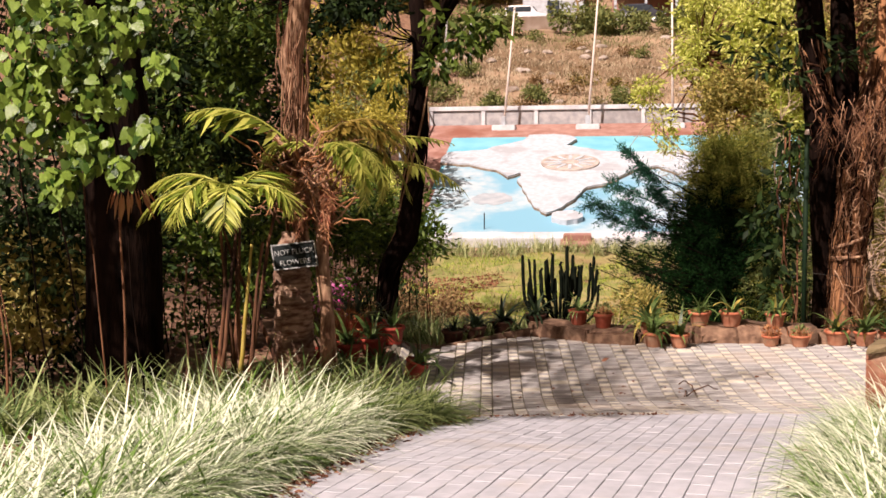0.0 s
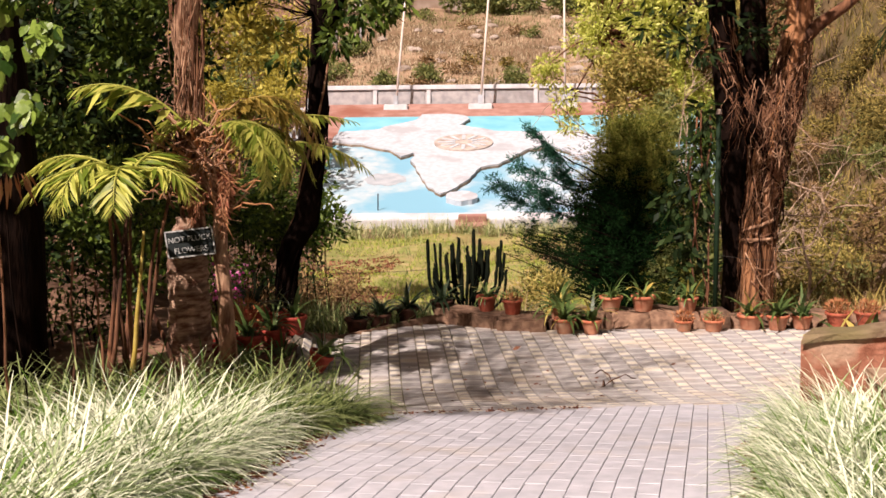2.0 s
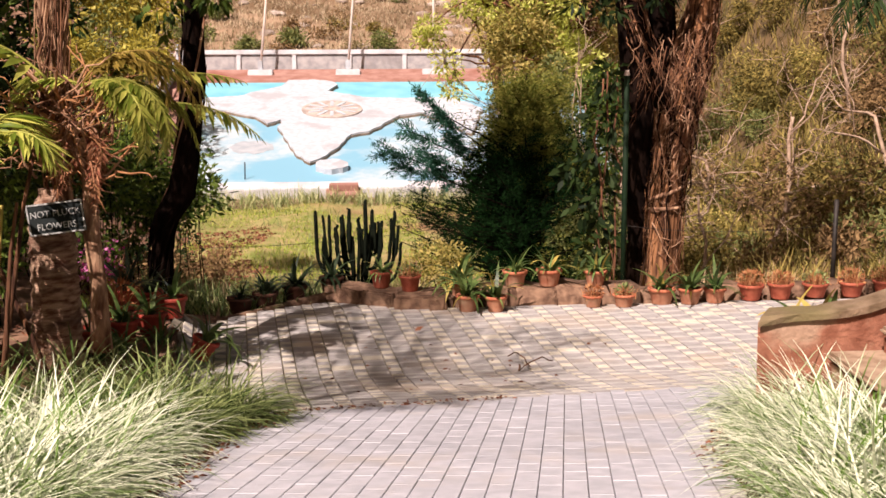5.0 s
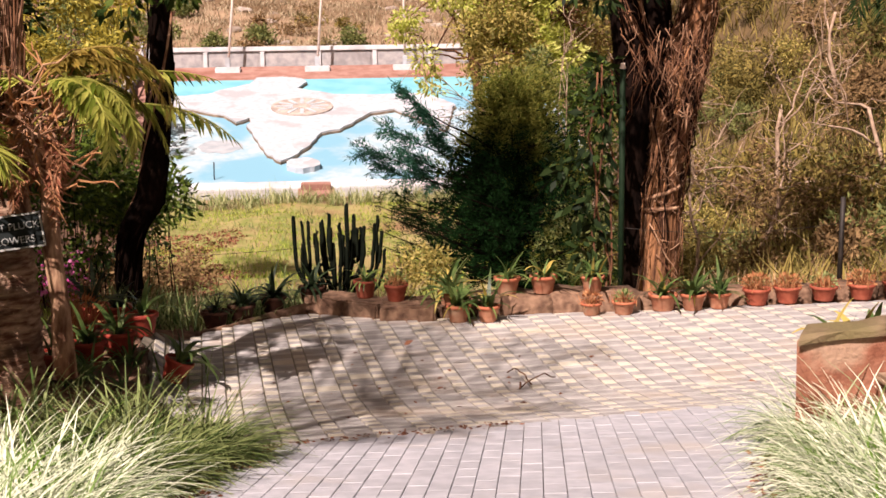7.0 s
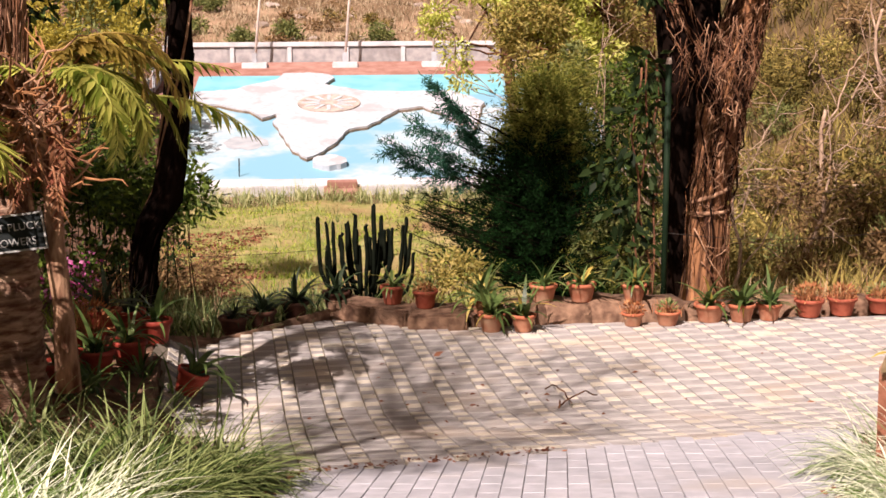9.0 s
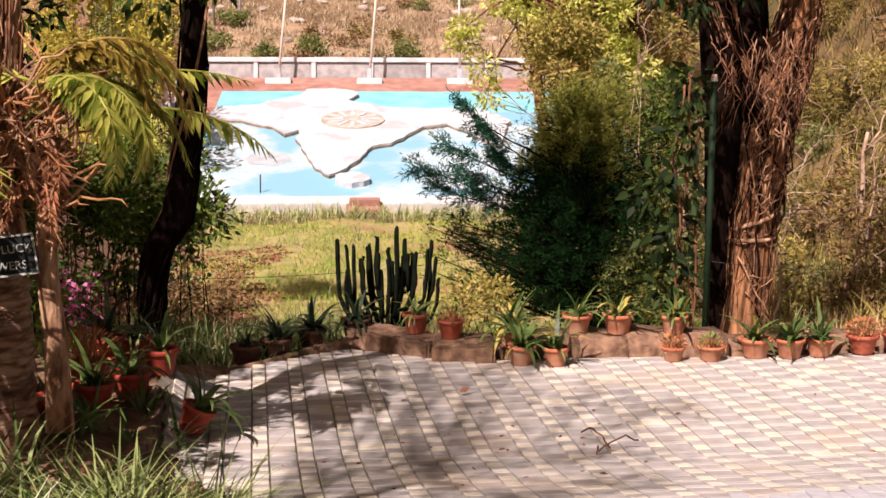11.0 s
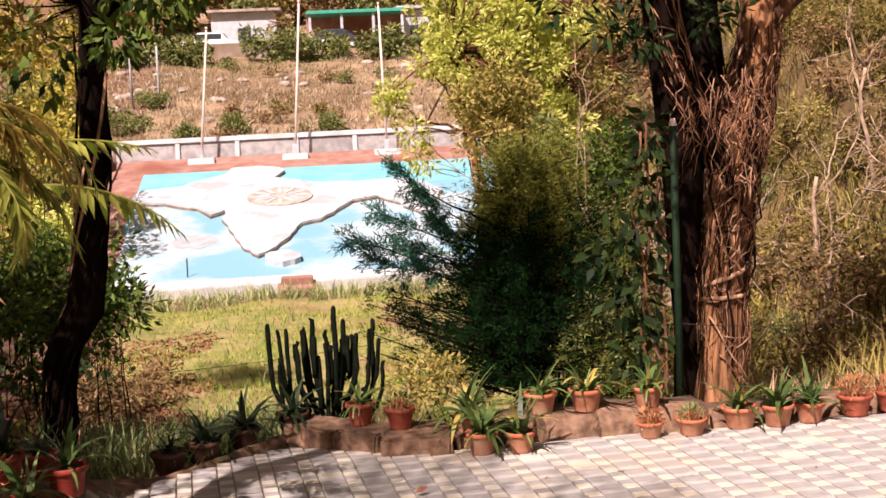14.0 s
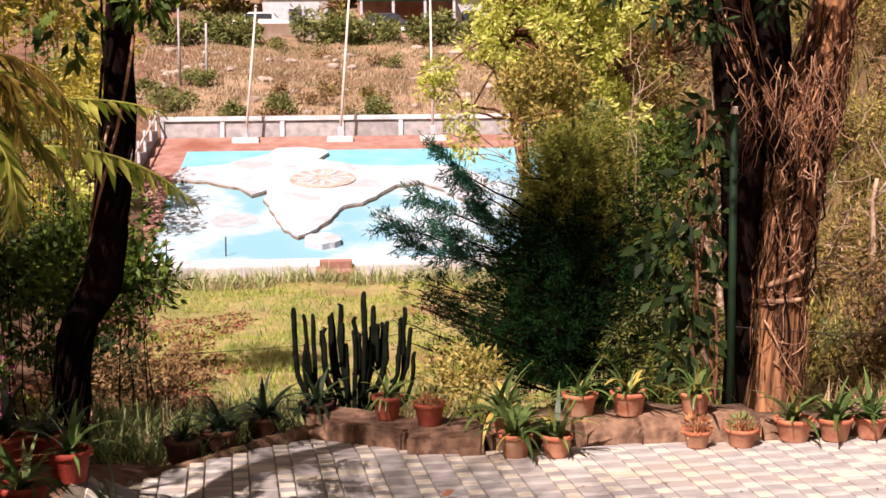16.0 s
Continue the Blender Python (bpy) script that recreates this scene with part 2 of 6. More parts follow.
def ground(x, y):
    x, y = np.asarray(x, float), np.asarray(y, float)
    z = np.interp(y, PROFILE_Y, PROFILE_Z)
    right = smooth((x - 4.2 - 0.13 * (y - 17)) / 6) * smooth((y - 15.6) / 4)
    zr = 0.0 + 0.17 * np.maximum(y - 17, 0) + 0.1 * np.maximum(x - 5, 0) * smooth((y - 16) / 10)
    z = z + right * (np.maximum(zr, z) - z)
    left = smooth((-x - 2.6 - 0.11 * (y - 17)) / 4.5) * smooth((y - 15.5) / 5) * smooth((64 - y) / 10)
    z = z + left * (1.3 + 0.05 * np.maximum(y - 17, 0))
    bed = smooth((-x - 1.9) / 0.5) * smooth((15.5 - y) / 1.5) * smooth((y - 9) / 2)
    z = z + bed * np.maximum(0.3 - z, 0)
    rough = 0.12 * np.sin(x * 1.3 + y * 0.7) * np.cos(y * 0.9 - x * 0.5) + 0.05 * np.sin(x * 3.1) * np.sin(y * 2.7)
    return z + rough * smooth((y - 17) / 4) * np.where((y > 41) & (y < 58.6) & (x > -8) & (x < 9), 0, 1)

def link(name, mesh, material, parent=None, label="", flat=False):
    if material is not None:
        for m in (material if isinstance(material, (list, tuple)) else (material,)):
            mesh.materials.append(m)
    if not flat:
        mesh.polygons.foreach_set("use_smooth", [True] * len(mesh.polygons))
    ob = new(name, mesh)
    if parent is not None:
        ob.parent = parent
    if label:
        ob["label"] = label
    return ob

def part(name, bm, material, parent=None, label="", flat=True):
    mesh = bpy.data.meshes.new(name)
    bm.to_mesh(mesh)
    bm.free()
    return link(name, mesh, material, parent, label, flat)

def raw(name, verts, faces, material, parent=None, label="", flat=False):
    mesh = bpy.data.meshes.new(name)
    mesh.from_pydata(np.asarray(verts).tolist(), [], [tuple(f) for f in np.asarray(faces).tolist()] if not isinstance(faces, list) else faces)
    mesh.update()
    return link(name, mesh, material, parent, label, flat)

def empty(name, x=0, y=0, z=0, rz=0, label="", category="", group="", kind=""):
    ob = new(name)
    ob.matrix_basis = pose(x, y, z, 0, 0, rz)
    return tagged(ob, label, category, group, kind)

def box_bm(lo, hi, bevel=0.0, bm=None):
    bm = bm or bmesh.new()
    r = bmesh.ops.create_cube(bm, size=1)
    for v in r["verts"]:
        v.co = Vector([lo[i] + (v.co[i] + 0.5) * (hi[i] - lo[i]) for i in range(3)])
    if bevel:
        edges = list({e for v in r["verts"] for e in v.link_edges})
        bmesh.ops.bevel(bm, geom=edges, offset=bevel, segments=2, affect="EDGES")
    return bm

def tube_data(points, radii, seg=8, wobble=0.0, seed=0):
    """A tapered tube along points, uneven by wobble."""
    g = np.random.default_rng(seed)
    pts = np.asarray(points, float)
    tan = np.gradient(pts, axis=0)
    tan /= np.linalg.norm(tan, axis=1)[:, None] + 1e-9
    ref = np.array([0.31, 0.2, 0.93]) if abs(tan[0][2]) < 0.8 else np.array([1.0, 0.1, 0])
    u = np.cross(tan, ref)
    u /= np.linalg.norm(u, axis=1)[:, None] + 1e-9
    w = np.cross(tan, u)
    ang = np.linspace(0, 2 * np.pi, seg, endpoint=False)
    r = np.asarray(radii, float)[:, None] * (1 + wobble * (0.9 * g.normal(size=(1, seg)) + 0.6 * g.normal(size=(len(pts), seg))))
    ring = pts[:, None, :] + r[..., None] * (np.cos(ang)[None, :, None] * u[:, None, :] + np.sin(ang)[None, :, None] * w[:, None, :])
    verts = ring.reshape(-1, 3)
    faces = []
    for i in range(len(pts) - 1):
        for j in range(seg):
            a, b = i * seg + j, i * seg + (j + 1) % seg
            faces.append((a, b, b + seg, a + seg))
    faces.append(tuple(range(seg))[::-1])
    faces.append(tuple(range((len(pts) - 1) * seg, len(pts) * seg)))
    return verts, faces

def curve_points(a, b, n=8, sag=0.0, jitter=0.0, g=rng):
    a, b = np.asarray(a, float), np.asarray(b, float)
    s = np.linspace(0, 1, n)[:, None]
    p = a + (b - a) * s
    p[:, 2] += sag * 4 * (s[:, 0] * (1 - s[:, 0]))
    j = g.normal(size=(n, 3)) * jitter
    j[0] = 0
    return p + j

def join(pieces):
    V, F, k = [], [], 0
    for v, f in pieces:
        V.append(np.asarray(v))
        F += [tuple(i + k for i in q) for q in f]
        k += len(v)
    return np.concatenate(V), F

def tube(name, points, radii, material, parent=None, seg=8, wobble=0.0, seed=0, label=""):
    v, f = tube_data(points, radii, seg, wobble, seed)
    return raw(name, v, f, material, parent, label)

def unit(v):
    return v / (np.linalg.norm(v, axis=-1, keepdims=True) + 1e-9)

def leaves(pos, way, size, width, fold=0.25, g=rng):
    """Kite leaves at pos pointing along way: four vertices, two triangles each."""
    n = len(pos)
    size = size * g.uniform(0.65, 1.25, n)[:, None]
    side = unit(np.cross(way, unit(g.normal(size=(n, 3)))))
    nrm = np.cross(side, way)
    tip = pos + way * size - nrm * size * 0.15
    mid = pos + way * size * 0.45
    a = mid + side * size * width * 0.5 - nrm * size * width * fold
    b = mid - side * size * width * 0.5 - nrm * size * width * fold
    V = np.stack([pos, a, tip, b], 1).reshape(-1, 3)
    i = np.arange(n)[:, None] * 4
    F = np.concatenate([i + [0, 1, 2], i + [0, 2, 3]])
    return V, F

def crown_leaves(clumps, per, size, width, droop=0.0, g=rng, shell=0.55):
    """Leaves in rounded clumps (x, y, z, rx, rz), denser towards each clump's skin."""
    P, W = [], []
    for x, y, z, rx, rz in clumps:
        d = unit(g.normal(size=(per, 3)))
        r = shell + (1 - shell) * g.uniform(0, 1, per) ** 0.6
        r *= 1 + 0.25 * np.sin(d[:, 0] * 5 + x * 7) * np.cos(d[:, 2] * 4 + y * 5)
        P.append(np.array([x, y, z]) + d * r[:, None] * np.array([rx, rx, rz]))
        w = d + g.normal(size=(per, 3)) * 0.7
        w[:, 2] -= droop
        W.append(unit(w))
    return leaves(np.concatenate(P), np.concatenate(W), size, width, g=g)

def scatter(centre, spread, n, radius, flat=0.8, g=rng):
    """n clumps of about radius strewn in an ellipsoid."""
    out = []
    for _ in range(n):
        d = unit(g.normal(size=3)) * g.uniform(0.2, 1) ** 0.5
        r = radius * g.uniform(0.6, 1.3)
        out.append((centre[0] + d[0] * spread[0], centre[1] + d[1] * spread[1], centre[2] + d[2] * spread[2], r, r * flat))
    return out

def blades(base, az, length, width, lean, curl, seg=3):
    """Grass blades: tapered strips that rise, lean along az and bend over."""
    n = len(base)
    s = np.linspace(0, 1, seg + 1)
    out = np.stack([np.cos(az), np.sin(az), np.zeros(n)], 1)
    side = np.stack([-np.sin(az), np.cos(az), np.zeros(n)], 1)
    ang = lean[:, None] + curl[:, None] * s[None, :]
    step = length[:, None] / seg
    dx = np.cumsum(np.sin(ang) * step, 1) - np.sin(ang[:, :1]) * step
    dz = np.cumsum(np.cos(ang) * step, 1) - np.cos(ang[:, :1]) * step
    mid = base[:, None, :] + out[:, None, :] * dx[..., None]
    mid[..., 2] += dz
    w = width[:, None] * np.array([0.75] + [1.0 - 0.9 * (k / seg) ** 2 for k in range(1, seg + 1)])[None, :] * 0.5
    V = np.stack([mid - side[:, None, :] * w[..., None], mid + side[:, None, :] * w[..., None]], 2).reshape(-1, 3)
    i = np.arange(n)[:, None] * 2 * (seg + 1)
    F = np.concatenate([i + [2 * k, 2 * k + 1, 2 * k + 3, 2 * k + 2] for k in range(seg)])
    return V, F

# ---- ground ----
gx = np.concatenate([np.linspace(-400, -40, 10), np.linspace(-36, -10, 20), np.linspace(-9.5, 11, 83), np.linspace(12, 40, 22), np.linspace(50, 400, 9)])
gy = np.concatenate([np.linspace(-400, -30, 8), np.linspace(-20, 8, 29), np.linspace(8.25, 22, 56), np.linspace(22.5, 100, 140), np.linspace(105, 600, 22)])
GX, GY = np.meshgrid(gx, gy)
GZ = ground(GX, GY) - 0.07
gv = np.stack([GX, GY, GZ], -1).reshape(-1, 3)
gi = (np.arange(len(gy) - 1)[:, None] * len(gx) + np.arange(len(gx) - 1)[None, :]).reshape(-1)
gf = np.stack([gi, gi + 1, gi + 1 + len(gx), gi + len(gx)], 1)
M["ground_grass"] = mat("ground_grass", (0.17, 0.21, 0.045), (0.36, 0.29, 0.13), 1.6, 0.95, 0.8, 14, c=(0.24, 0.13, 0.07))
M["ground_scrub"] = mat("ground_scrub", (0.08, 0.055, 0.025), (0.17, 0.11, 0.05), 0.9, 0.95, 0.7, 9, c=(0.06, 0.06, 0.02))
M["ground_dry"] = mat("ground_dry", (0.2, 0.13, 0.075), (0.36, 0.25, 0.16), 0.5, 0.95, 0.7, 6, c=(0.13, 0.08, 0.04))
gmesh = bpy.data.meshes.new("ground")
gmesh.from_pydata(gv.tolist(), [], gf.tolist())
for m in (M["soil"], M["ground_grass"], M["ground_dry"], M["ground_scrub"]):
    gmesh.materials.append(m)
gcx, gcy = gv[gf].mean(1)[:, 0], gv[gf].mean(1)[:, 1]
gmesh.polygons.foreach_set("material_index", np.where((gcy < 16) | (gcx < -3.2 - 0.08 * (gcy - 16)), 0, np.where(gcx > 5 + 0.1 * (gcy - 16), 3, np.where(gcy < 41, 1, 2))).astype(np.int32))
gmesh.polygons.foreach_set("use_smooth", [True] * len(gmesh.polygons))
tagged(new("ground", gmesh), "sloping garden ground of soil, grass and dry earth", "ground", kind="structure")

# ---- map platform on the slope below ----
platform = empty("map_platform", 0, 42.5, -2.1, label="painted concrete platform with a raised relief map, on the slope", category="platform")
platform.matrix_basis = Matrix.Translation((0, 42.5, -2.1)) @ Matrix.Rotation(math.atan(0.22), 4, "X")
part("floor_slab", box_bm((-7.7, 0.1, -0.9), (9.0, 15.9, -0.05)), M["redfloor"], platform, "worn red painted floor")
part("blue_sea", box_bm((-6.3, 6.0, -0.04), (8.6, 13.5, 0.0)), M["blue"], platform, "sky-blue painted sea")
part("pale_sea", box_bm((-6.15, 0.3, -0.06), (8.6, 10.4, 0.012), 0.0), M["paleblue"], platform, "faded pale blue and white sea")
part("front_rim", box_bm((-6.3, -0.12, -0.75), (8.6, 0.55, 0.12), 0.03), M["whitewash"], platform, "whitewashed front rim with peeling paint")
COAST = [(-6.4, 9.3), (-5.1, 8.8), (-4.0, 8.1), (-3.5, 7.1), (-3.2, 7.3), (-3.0, 7.9), (-3.0, 6.6), (-2.7, 4.9), (-2.3, 3.4), (-1.8, 2.5), (-1.5, 2.8), (-1.1, 3.6), (-0.7, 4.9), (-0.5, 5.6), (0.2, 6.0), (0.8, 7.0), (1.4, 8.0), (2.3, 8.4), (2.8, 7.6), (3.9, 5.7), (4.6, 9.0), (3.5, 10.6), (1.8, 10.4), (0.1, 10.6), (-0.8, 11.2), (-1.3, 11.6), (-0.9, 12.6), (-1.1, 13.1), (-2.0, 13.4), (-2.9, 13.3), (-3.2, 12.4), (-4.1, 11.6), (-4.9, 10.9), (-6.2, 10.7)]

def slab_bm(points, z0, z1, inset=0.0):
    bm = bmesh.new()
    top = [bm.verts.new((x, y, z1)) for x, y in points]
    low = [bm.verts.new((x, y, z0)) for x, y in points]
    bm.faces.new(top)
    for i in range(len(points)):
        j = (i + 1) % len(points)
        bm.faces.new((top[i], low[i], low[j], top[j]))
    bmesh.ops.recalc_face_normals(bm, faces=bm.faces)
    bmesh.ops.triangulate(bm, faces=[f for f in bm.faces if len(f.verts) > 4])
    return bm

def ragged(points, step=0.3, rough=0.035, seed=3):
    g = np.random.default_rng(seed)
    out = []
    for i, a in enumerate(points):
        b = points[(i + 1) % len(points)]
        n = max(1, int(math.hypot(b[0] - a[0], b[1] - a[1]) / step))
        for k in range(n):
            out.append((a[0] + (b[0] - a[0]) * k / n + g.normal() * rough, a[1] + (b[1] - a[1]) * k / n + g.normal() * rough))
    return out

coast = ragged(COAST)
land_top, land_side = slab_bm(coast, 0.0, 0.15), slab_bm([(x * 1.004 + 0.01, y - 0.05) for x, y in coast], -0.02, 0.09)
part("land_edge", land_side, M["relief_edge"], platform, "rough brown edge of the raised land")
part("land", land_top, M["white"], platform, "whitewashed raised land with grey stains")
def disc_bm(cx, cy, r, z0, z1, n=40, wob=0.0):
    return slab_bm([(cx + r * (1 + wob * math.sin(3.1 * k)) * math.cos(2 * math.pi * k / n), cy + r * (1 + wob * math.sin(2.3 * k)) * math.sin(2 * math.pi * k / n)) for k in range(n)], z0, z1)
part("emblem", disc_bm(-1.13, 8.8, 1.15, 0.12, 0.2), M["emblem"], platform, "round stained emblem")
for k in range(12):
    a = 2 * math.pi * k / 12
    bm = box_bm((0.35, -0.07, 0.19), (1.0, 0.07, 0.225), 0.015)
    sp = part("spoke", bm, M["white"], platform)
    sp.matrix_basis = pose(-1.13, 8.8, 0, 0, 0, math.degrees(a))
part("island", disc_bm(-1.1, 2.1, 0.55, 0.0, 0.2, 16, 0.12), M["white"], platform, "small whitewashed island")
for cx, cy, r in ((-3.9, 4.6, 0.75),):
    part("stain", disc_bm(cx, cy, r, 0.0, 0.02, 18, 0.15), M["greystain"], platform, "grey stained patch")
for i, (z0, z1, d, w) in enumerate(((-0.55, 0.1, 0.75, 1.15), (-0.2, 0.3, 0.35, 0.95))):
    part("step", box_bm((-0.72 - w / 2 + 0.03, -d, z0), (-0.72 + w / 2, -0.1, z1), 0.02), M["redfloor"], platform, "red painted step")
for x, s in ((-5.6, 1.1), (-3.9, 1.15)):
    tube("stake", [(x, s, 0), (x + 0.02, s, 0.6)], [0.02, 0.02], M["iron"], platform)

boundary_wall = empty("boundary_wall", 0, 58.2, 0, rz=0.4, label="low grey panel wall with white posts and coping", category="wall")
WALL_X = [-7.55 + 2.38 * k for k in range(8)]
part("panel_core", box_bm((-7.5, 0.06, 0.3), (9.1, 0.22, 1.95)), M["greywall"], boundary_wall)
part("coping", box_bm((-7.65, -0.05, 1.9), (9.2, 0.32, 2.1), 0.02), M["whitewash"], boundary_wall, "whitewashed coping")
for k, x in enumerate(WALL_X):
    part("post", box_bm((x - 0.09, -0.03, 0.3), (x + 0.09, 0.26, 1.905), 0.015), M["whitewash"], boundary_wall, "whitewashed post")
    if k < 7:
        part("panel", box_bm((x + 0.13, 0.02, 0.9), (x + 2.25, 0.1, 1.86), 0.06), M["greywall"], boundary_wall, "weathered grey panel")
side_fence = empty("side_fence", -7.75, 50, 0, label="grey fence with pale posts along the platform", category="fence")
for k in range(6):
    y = k * 1.6
    z = -0.4 + 0.22 * y - 0.2
    part("post", box_bm((-0.05, y - 0.05, z - 0.4), (0.05, y + 0.05, z + 1.2), 0.01), M["white"], side_fence)
    if k < 5:
        tube("rail", [(0, y, z + 0.95), (0, y + 1.6, z + 0.95 + 0.35)], [0.04, 0.04], M["pole"], side_fence)
        bm = box_bm((-0.03, y + 0.06, z - 0.3), (0.03, y + 1.54, z + 0.75))
        part("panel", bm, M["greywall"], side_fence)

def flagpole(x, lean, top):
    p = empty("flagpole", x, 57.35, 1.12, label="tall slim pale flagpole on a white block", category="flagpole", group="flagpoles by the wall")
    part("base", box_bm((-0.52, -0.28, -0.15), (0.52, 0.28, 0.16), 0.03), M["whitewash"], p, "whitewashed concrete base")
    part("foot", box_bm((-0.1, -0.1, 0.15), (0.1, 0.1, 0.55), 0.02), M["white"], p)
    tube("pole", [(0, 0, 0.1), (lean * 0.5, 0, top * 0.5), (lean, 0, top)], [0.055, 0.05, 0.04], M["pole"], p, 8)
    tube("finial", [(lean, 0, top), (lean, 0, top + 0.1)], [0.06, 0.04], M["pole"], p, 8)
for x, lean, top in ((-4.2, 0.53, 5.2), (-0.49, 0.5, 6.1), (3.21, -0.06, 5.9)):
    flagpole(x, lean, top)

# ---- kerbs, walls and steps round the plaza ----
EDGE_X = [-2.6, -2.4, -2.2, -1.88, -1.55, -1.21, -0.83, -0.3, 0.0, 0.4, 1.3, 3.4, 8.0]
EDGE_Y = [12.6, 13.2, 13.96, 14.72, 15.05, 15.5, 15.9, 15.4, 15.05, 15.0, 15.14, 15.18, 15.4]

def strip_bm(path, width, z0, z1, rough=0.0, seed=1):
    """A kerb of stones along a path: rounded top, uneven."""
    g = np.random.default_rng(seed)
    p = np.asarray(path, float)
    t = unit(np.gradient(p, axis=0))
    nrm = np.stack([-t[:, 1], t[:, 0]], 1)
    sect = [(0, 0), (0.0, 0.75), (0.12, 1), (0.88, 1), (1, 0.75), (1, 0)]
    bm = bmesh.new()
    rows = []
    for i in range(len(p)):
        rows.append([bm.verts.new((p[i, 0] + nrm[i, 0] * width * a + g.normal() * rough, p[i, 1] + nrm[i, 1] * width * a + g.normal() * rough, z0 + (z1 - z0) * b + (g.normal() * rough if b else 0))) for a, b in sect])
    for r, q in zip(rows, rows[1:]):
        for k in range(len(sect) - 1):
            bm.faces.new((r[k], q[k], q[k + 1], r[k + 1]))
    bm.faces.new(rows[0])
    bm.faces.new(rows[-1][::-1])
    bmesh.ops.recalc_face_normals(bm, faces=bm.faces)
    return bm

def ledge(label, cuts, back, width, top, seed):
    root = empty("kerb_ledge", 0, 0, 0, label=label, category="kerb")
    for k, (x0, x1) in enumerate(zip(cuts, cuts[1:])):
        kx = np.linspace(x0 + 0.006, x1 - 0.006, max(4, int((x1 - x0) / 0.1)))
        part("block", strip_bm(np.stack([kx, np.interp(kx, EDGE_X, EDGE_Y) + back + 0.012 * math.sin(5.0 * k + seed)], 1), width, -0.3, top + 0.012 * math.sin(3.0 * k + seed), 0.013, seed + k), M["kerb"], root, flat=False)
ledge("low rough concrete ledge edging the plaza", (0.72, 1.2, 1.62, 2.1, 2.55), 0.04, 0.5, 0.155, 1)
ledge("low earthy concrete ledge behind the pots", (2.55, 3.2, 3.9, 4.5, 5.2, 5.9, 6.6), 0.2, 0.35, 0.08, 4)
def rough_block(lo, hi, seed, chip=0.022):
    """A worn stone block: finely cut box, its edges chipped and its faces uneven."""
    bm = box_bm(lo, hi, 0.02)
    bmesh.ops.subdivide_edges(bm, edges=list(bm.edges), cuts=7, use_grid_fill=True)
    for v in bm.verts:
        p = v.co + Vector((seed * 3.1, 0, 0))
        v.co += Vector((noise.noise(p * 7.0), noise.noise(p * 7.0 + Vector((9, 0, 0))), 0.7 * noise.noise(p * 6.0 + Vector((0, 9, 0))))) * chip + v.normal * 0.35 * chip * noise.noise(p * 22.0)
    return bm
for cx, cy, turn, half, deep, top, seed, lab in ((-0.56, 15.86, -43, 0.28, 0.2, 0.1, 1, "low worn stone slab under the cactus"), (-0.2, 15.52, -41, 0.22, 0.19, 0.115, 2, "worn brown stone slab beside the cactus"), (0.16, 15.27, -4, 0.27, 0.29, 0.13, 3, "worn brown stone block edging the plaza"), (0.55, 15.3, 6, 0.1, 0.2, 0.09, 4, "small broken stone against the plaza ledge")):
    st = part("stone_block", rough_block((-half, -deep, -0.3), (half, deep, top), seed), M["kerb"])
    st.matrix_basis = pose(cx, cy, 0, 0, 0, turn)
    tagged(st, lab, "stone", "stones round the cactus")
kx = np.linspace(-2.5, -0.85, 16)
tagged(part("curved_kerb", strip_bm(np.stack([kx, np.interp(kx, EDGE_X, EDGE_Y)], 1), 0.05, -0.3, 0.012, 0.004, 3), M["kerb"], flat=False), "thin curved kerb at the plaza's grassy side", "kerb")

def wall_right():
    w = empty("stair_wall", 0, 0, 0, label="thick plastered stair wall with peeling red paint", category="wall", kind="structure")
    xs = np.linspace(1.89, 5.6, 30)
    bm = bmesh.new()
    rows = []
    for k, x in enumerate(xs):
        y = 9.28 - 0.13 * (x - 1.9)
        top = 1.125 + 0.13 * (x - 1.9) + 0.24 * max(0, x - 2.5) + 0.005 * math.sin(7 * x) + 0.006 * math.sin(23 * x)
        rows.append([bm.verts.new(c) for c in ((x, y - 0.02, 0.0), (x, y + 0.02, top - 0.005), (x + 0.1, y + 0.18, top - 0.005), (x + 0.1, y + 0.21, 0.0))])
    for r, q in zip(rows, rows[1:]):
        for a in range(3):
            bm.faces.new((r[a], q[a], q[a + 1], r[a + 1]))
    bm.faces.new(rows[0])
    bm.faces.new(rows[-1][::-1])
    bmesh.ops.recalc_face_normals(bm, faces=bm.faces)
    part("wall_body", bm, M["plaster"], w, "peeling terracotta plaster")
    capv = [(x, 9.262 - 0.13 * (x - 1.9)) for x in xs]
    bm = strip_bm(capv, 0.22, 0, 0.05, 0.006, 8)
    for v in bm.verts:
        v.co.x += 0.45 * max(0, v.co.y - 9.262 + 0.13 * (v.co.x - 1.9))
        v.co.z += 1.1 + 0.13 * (v.co.x - 1.9) + 0.24 * max(0, v.co.x - 2.5) + 0.005 * math.sin(7 * v.co.x)
    part("coping", bm, M["cap"], w, "mossy grey rounded coping")
    for i, (x0, x1, top) in enumerate(((2.29, 2.65, 0.97), (2.6, 3.05, 1.13), (3.0, 3.5, 1.29), (3.45, 4.3, 1.45))):
        g = np.random.default_rng(i)
        part("step", box_bm((x0, 8.2, 0.2), (x1, 9.2 - 0.13 * (x0 - 1.9), top - 0.05), 0.02), M["plaster"], w, "worn stone step")
        part("tread", box_bm((x0 - 0.03, 8.17, top - 0.05), (x1, 9.2 - 0.13 * (x0 - 1.9), top), 0.02), M["tread"], w, "worn brown stone tread")
wall_right()

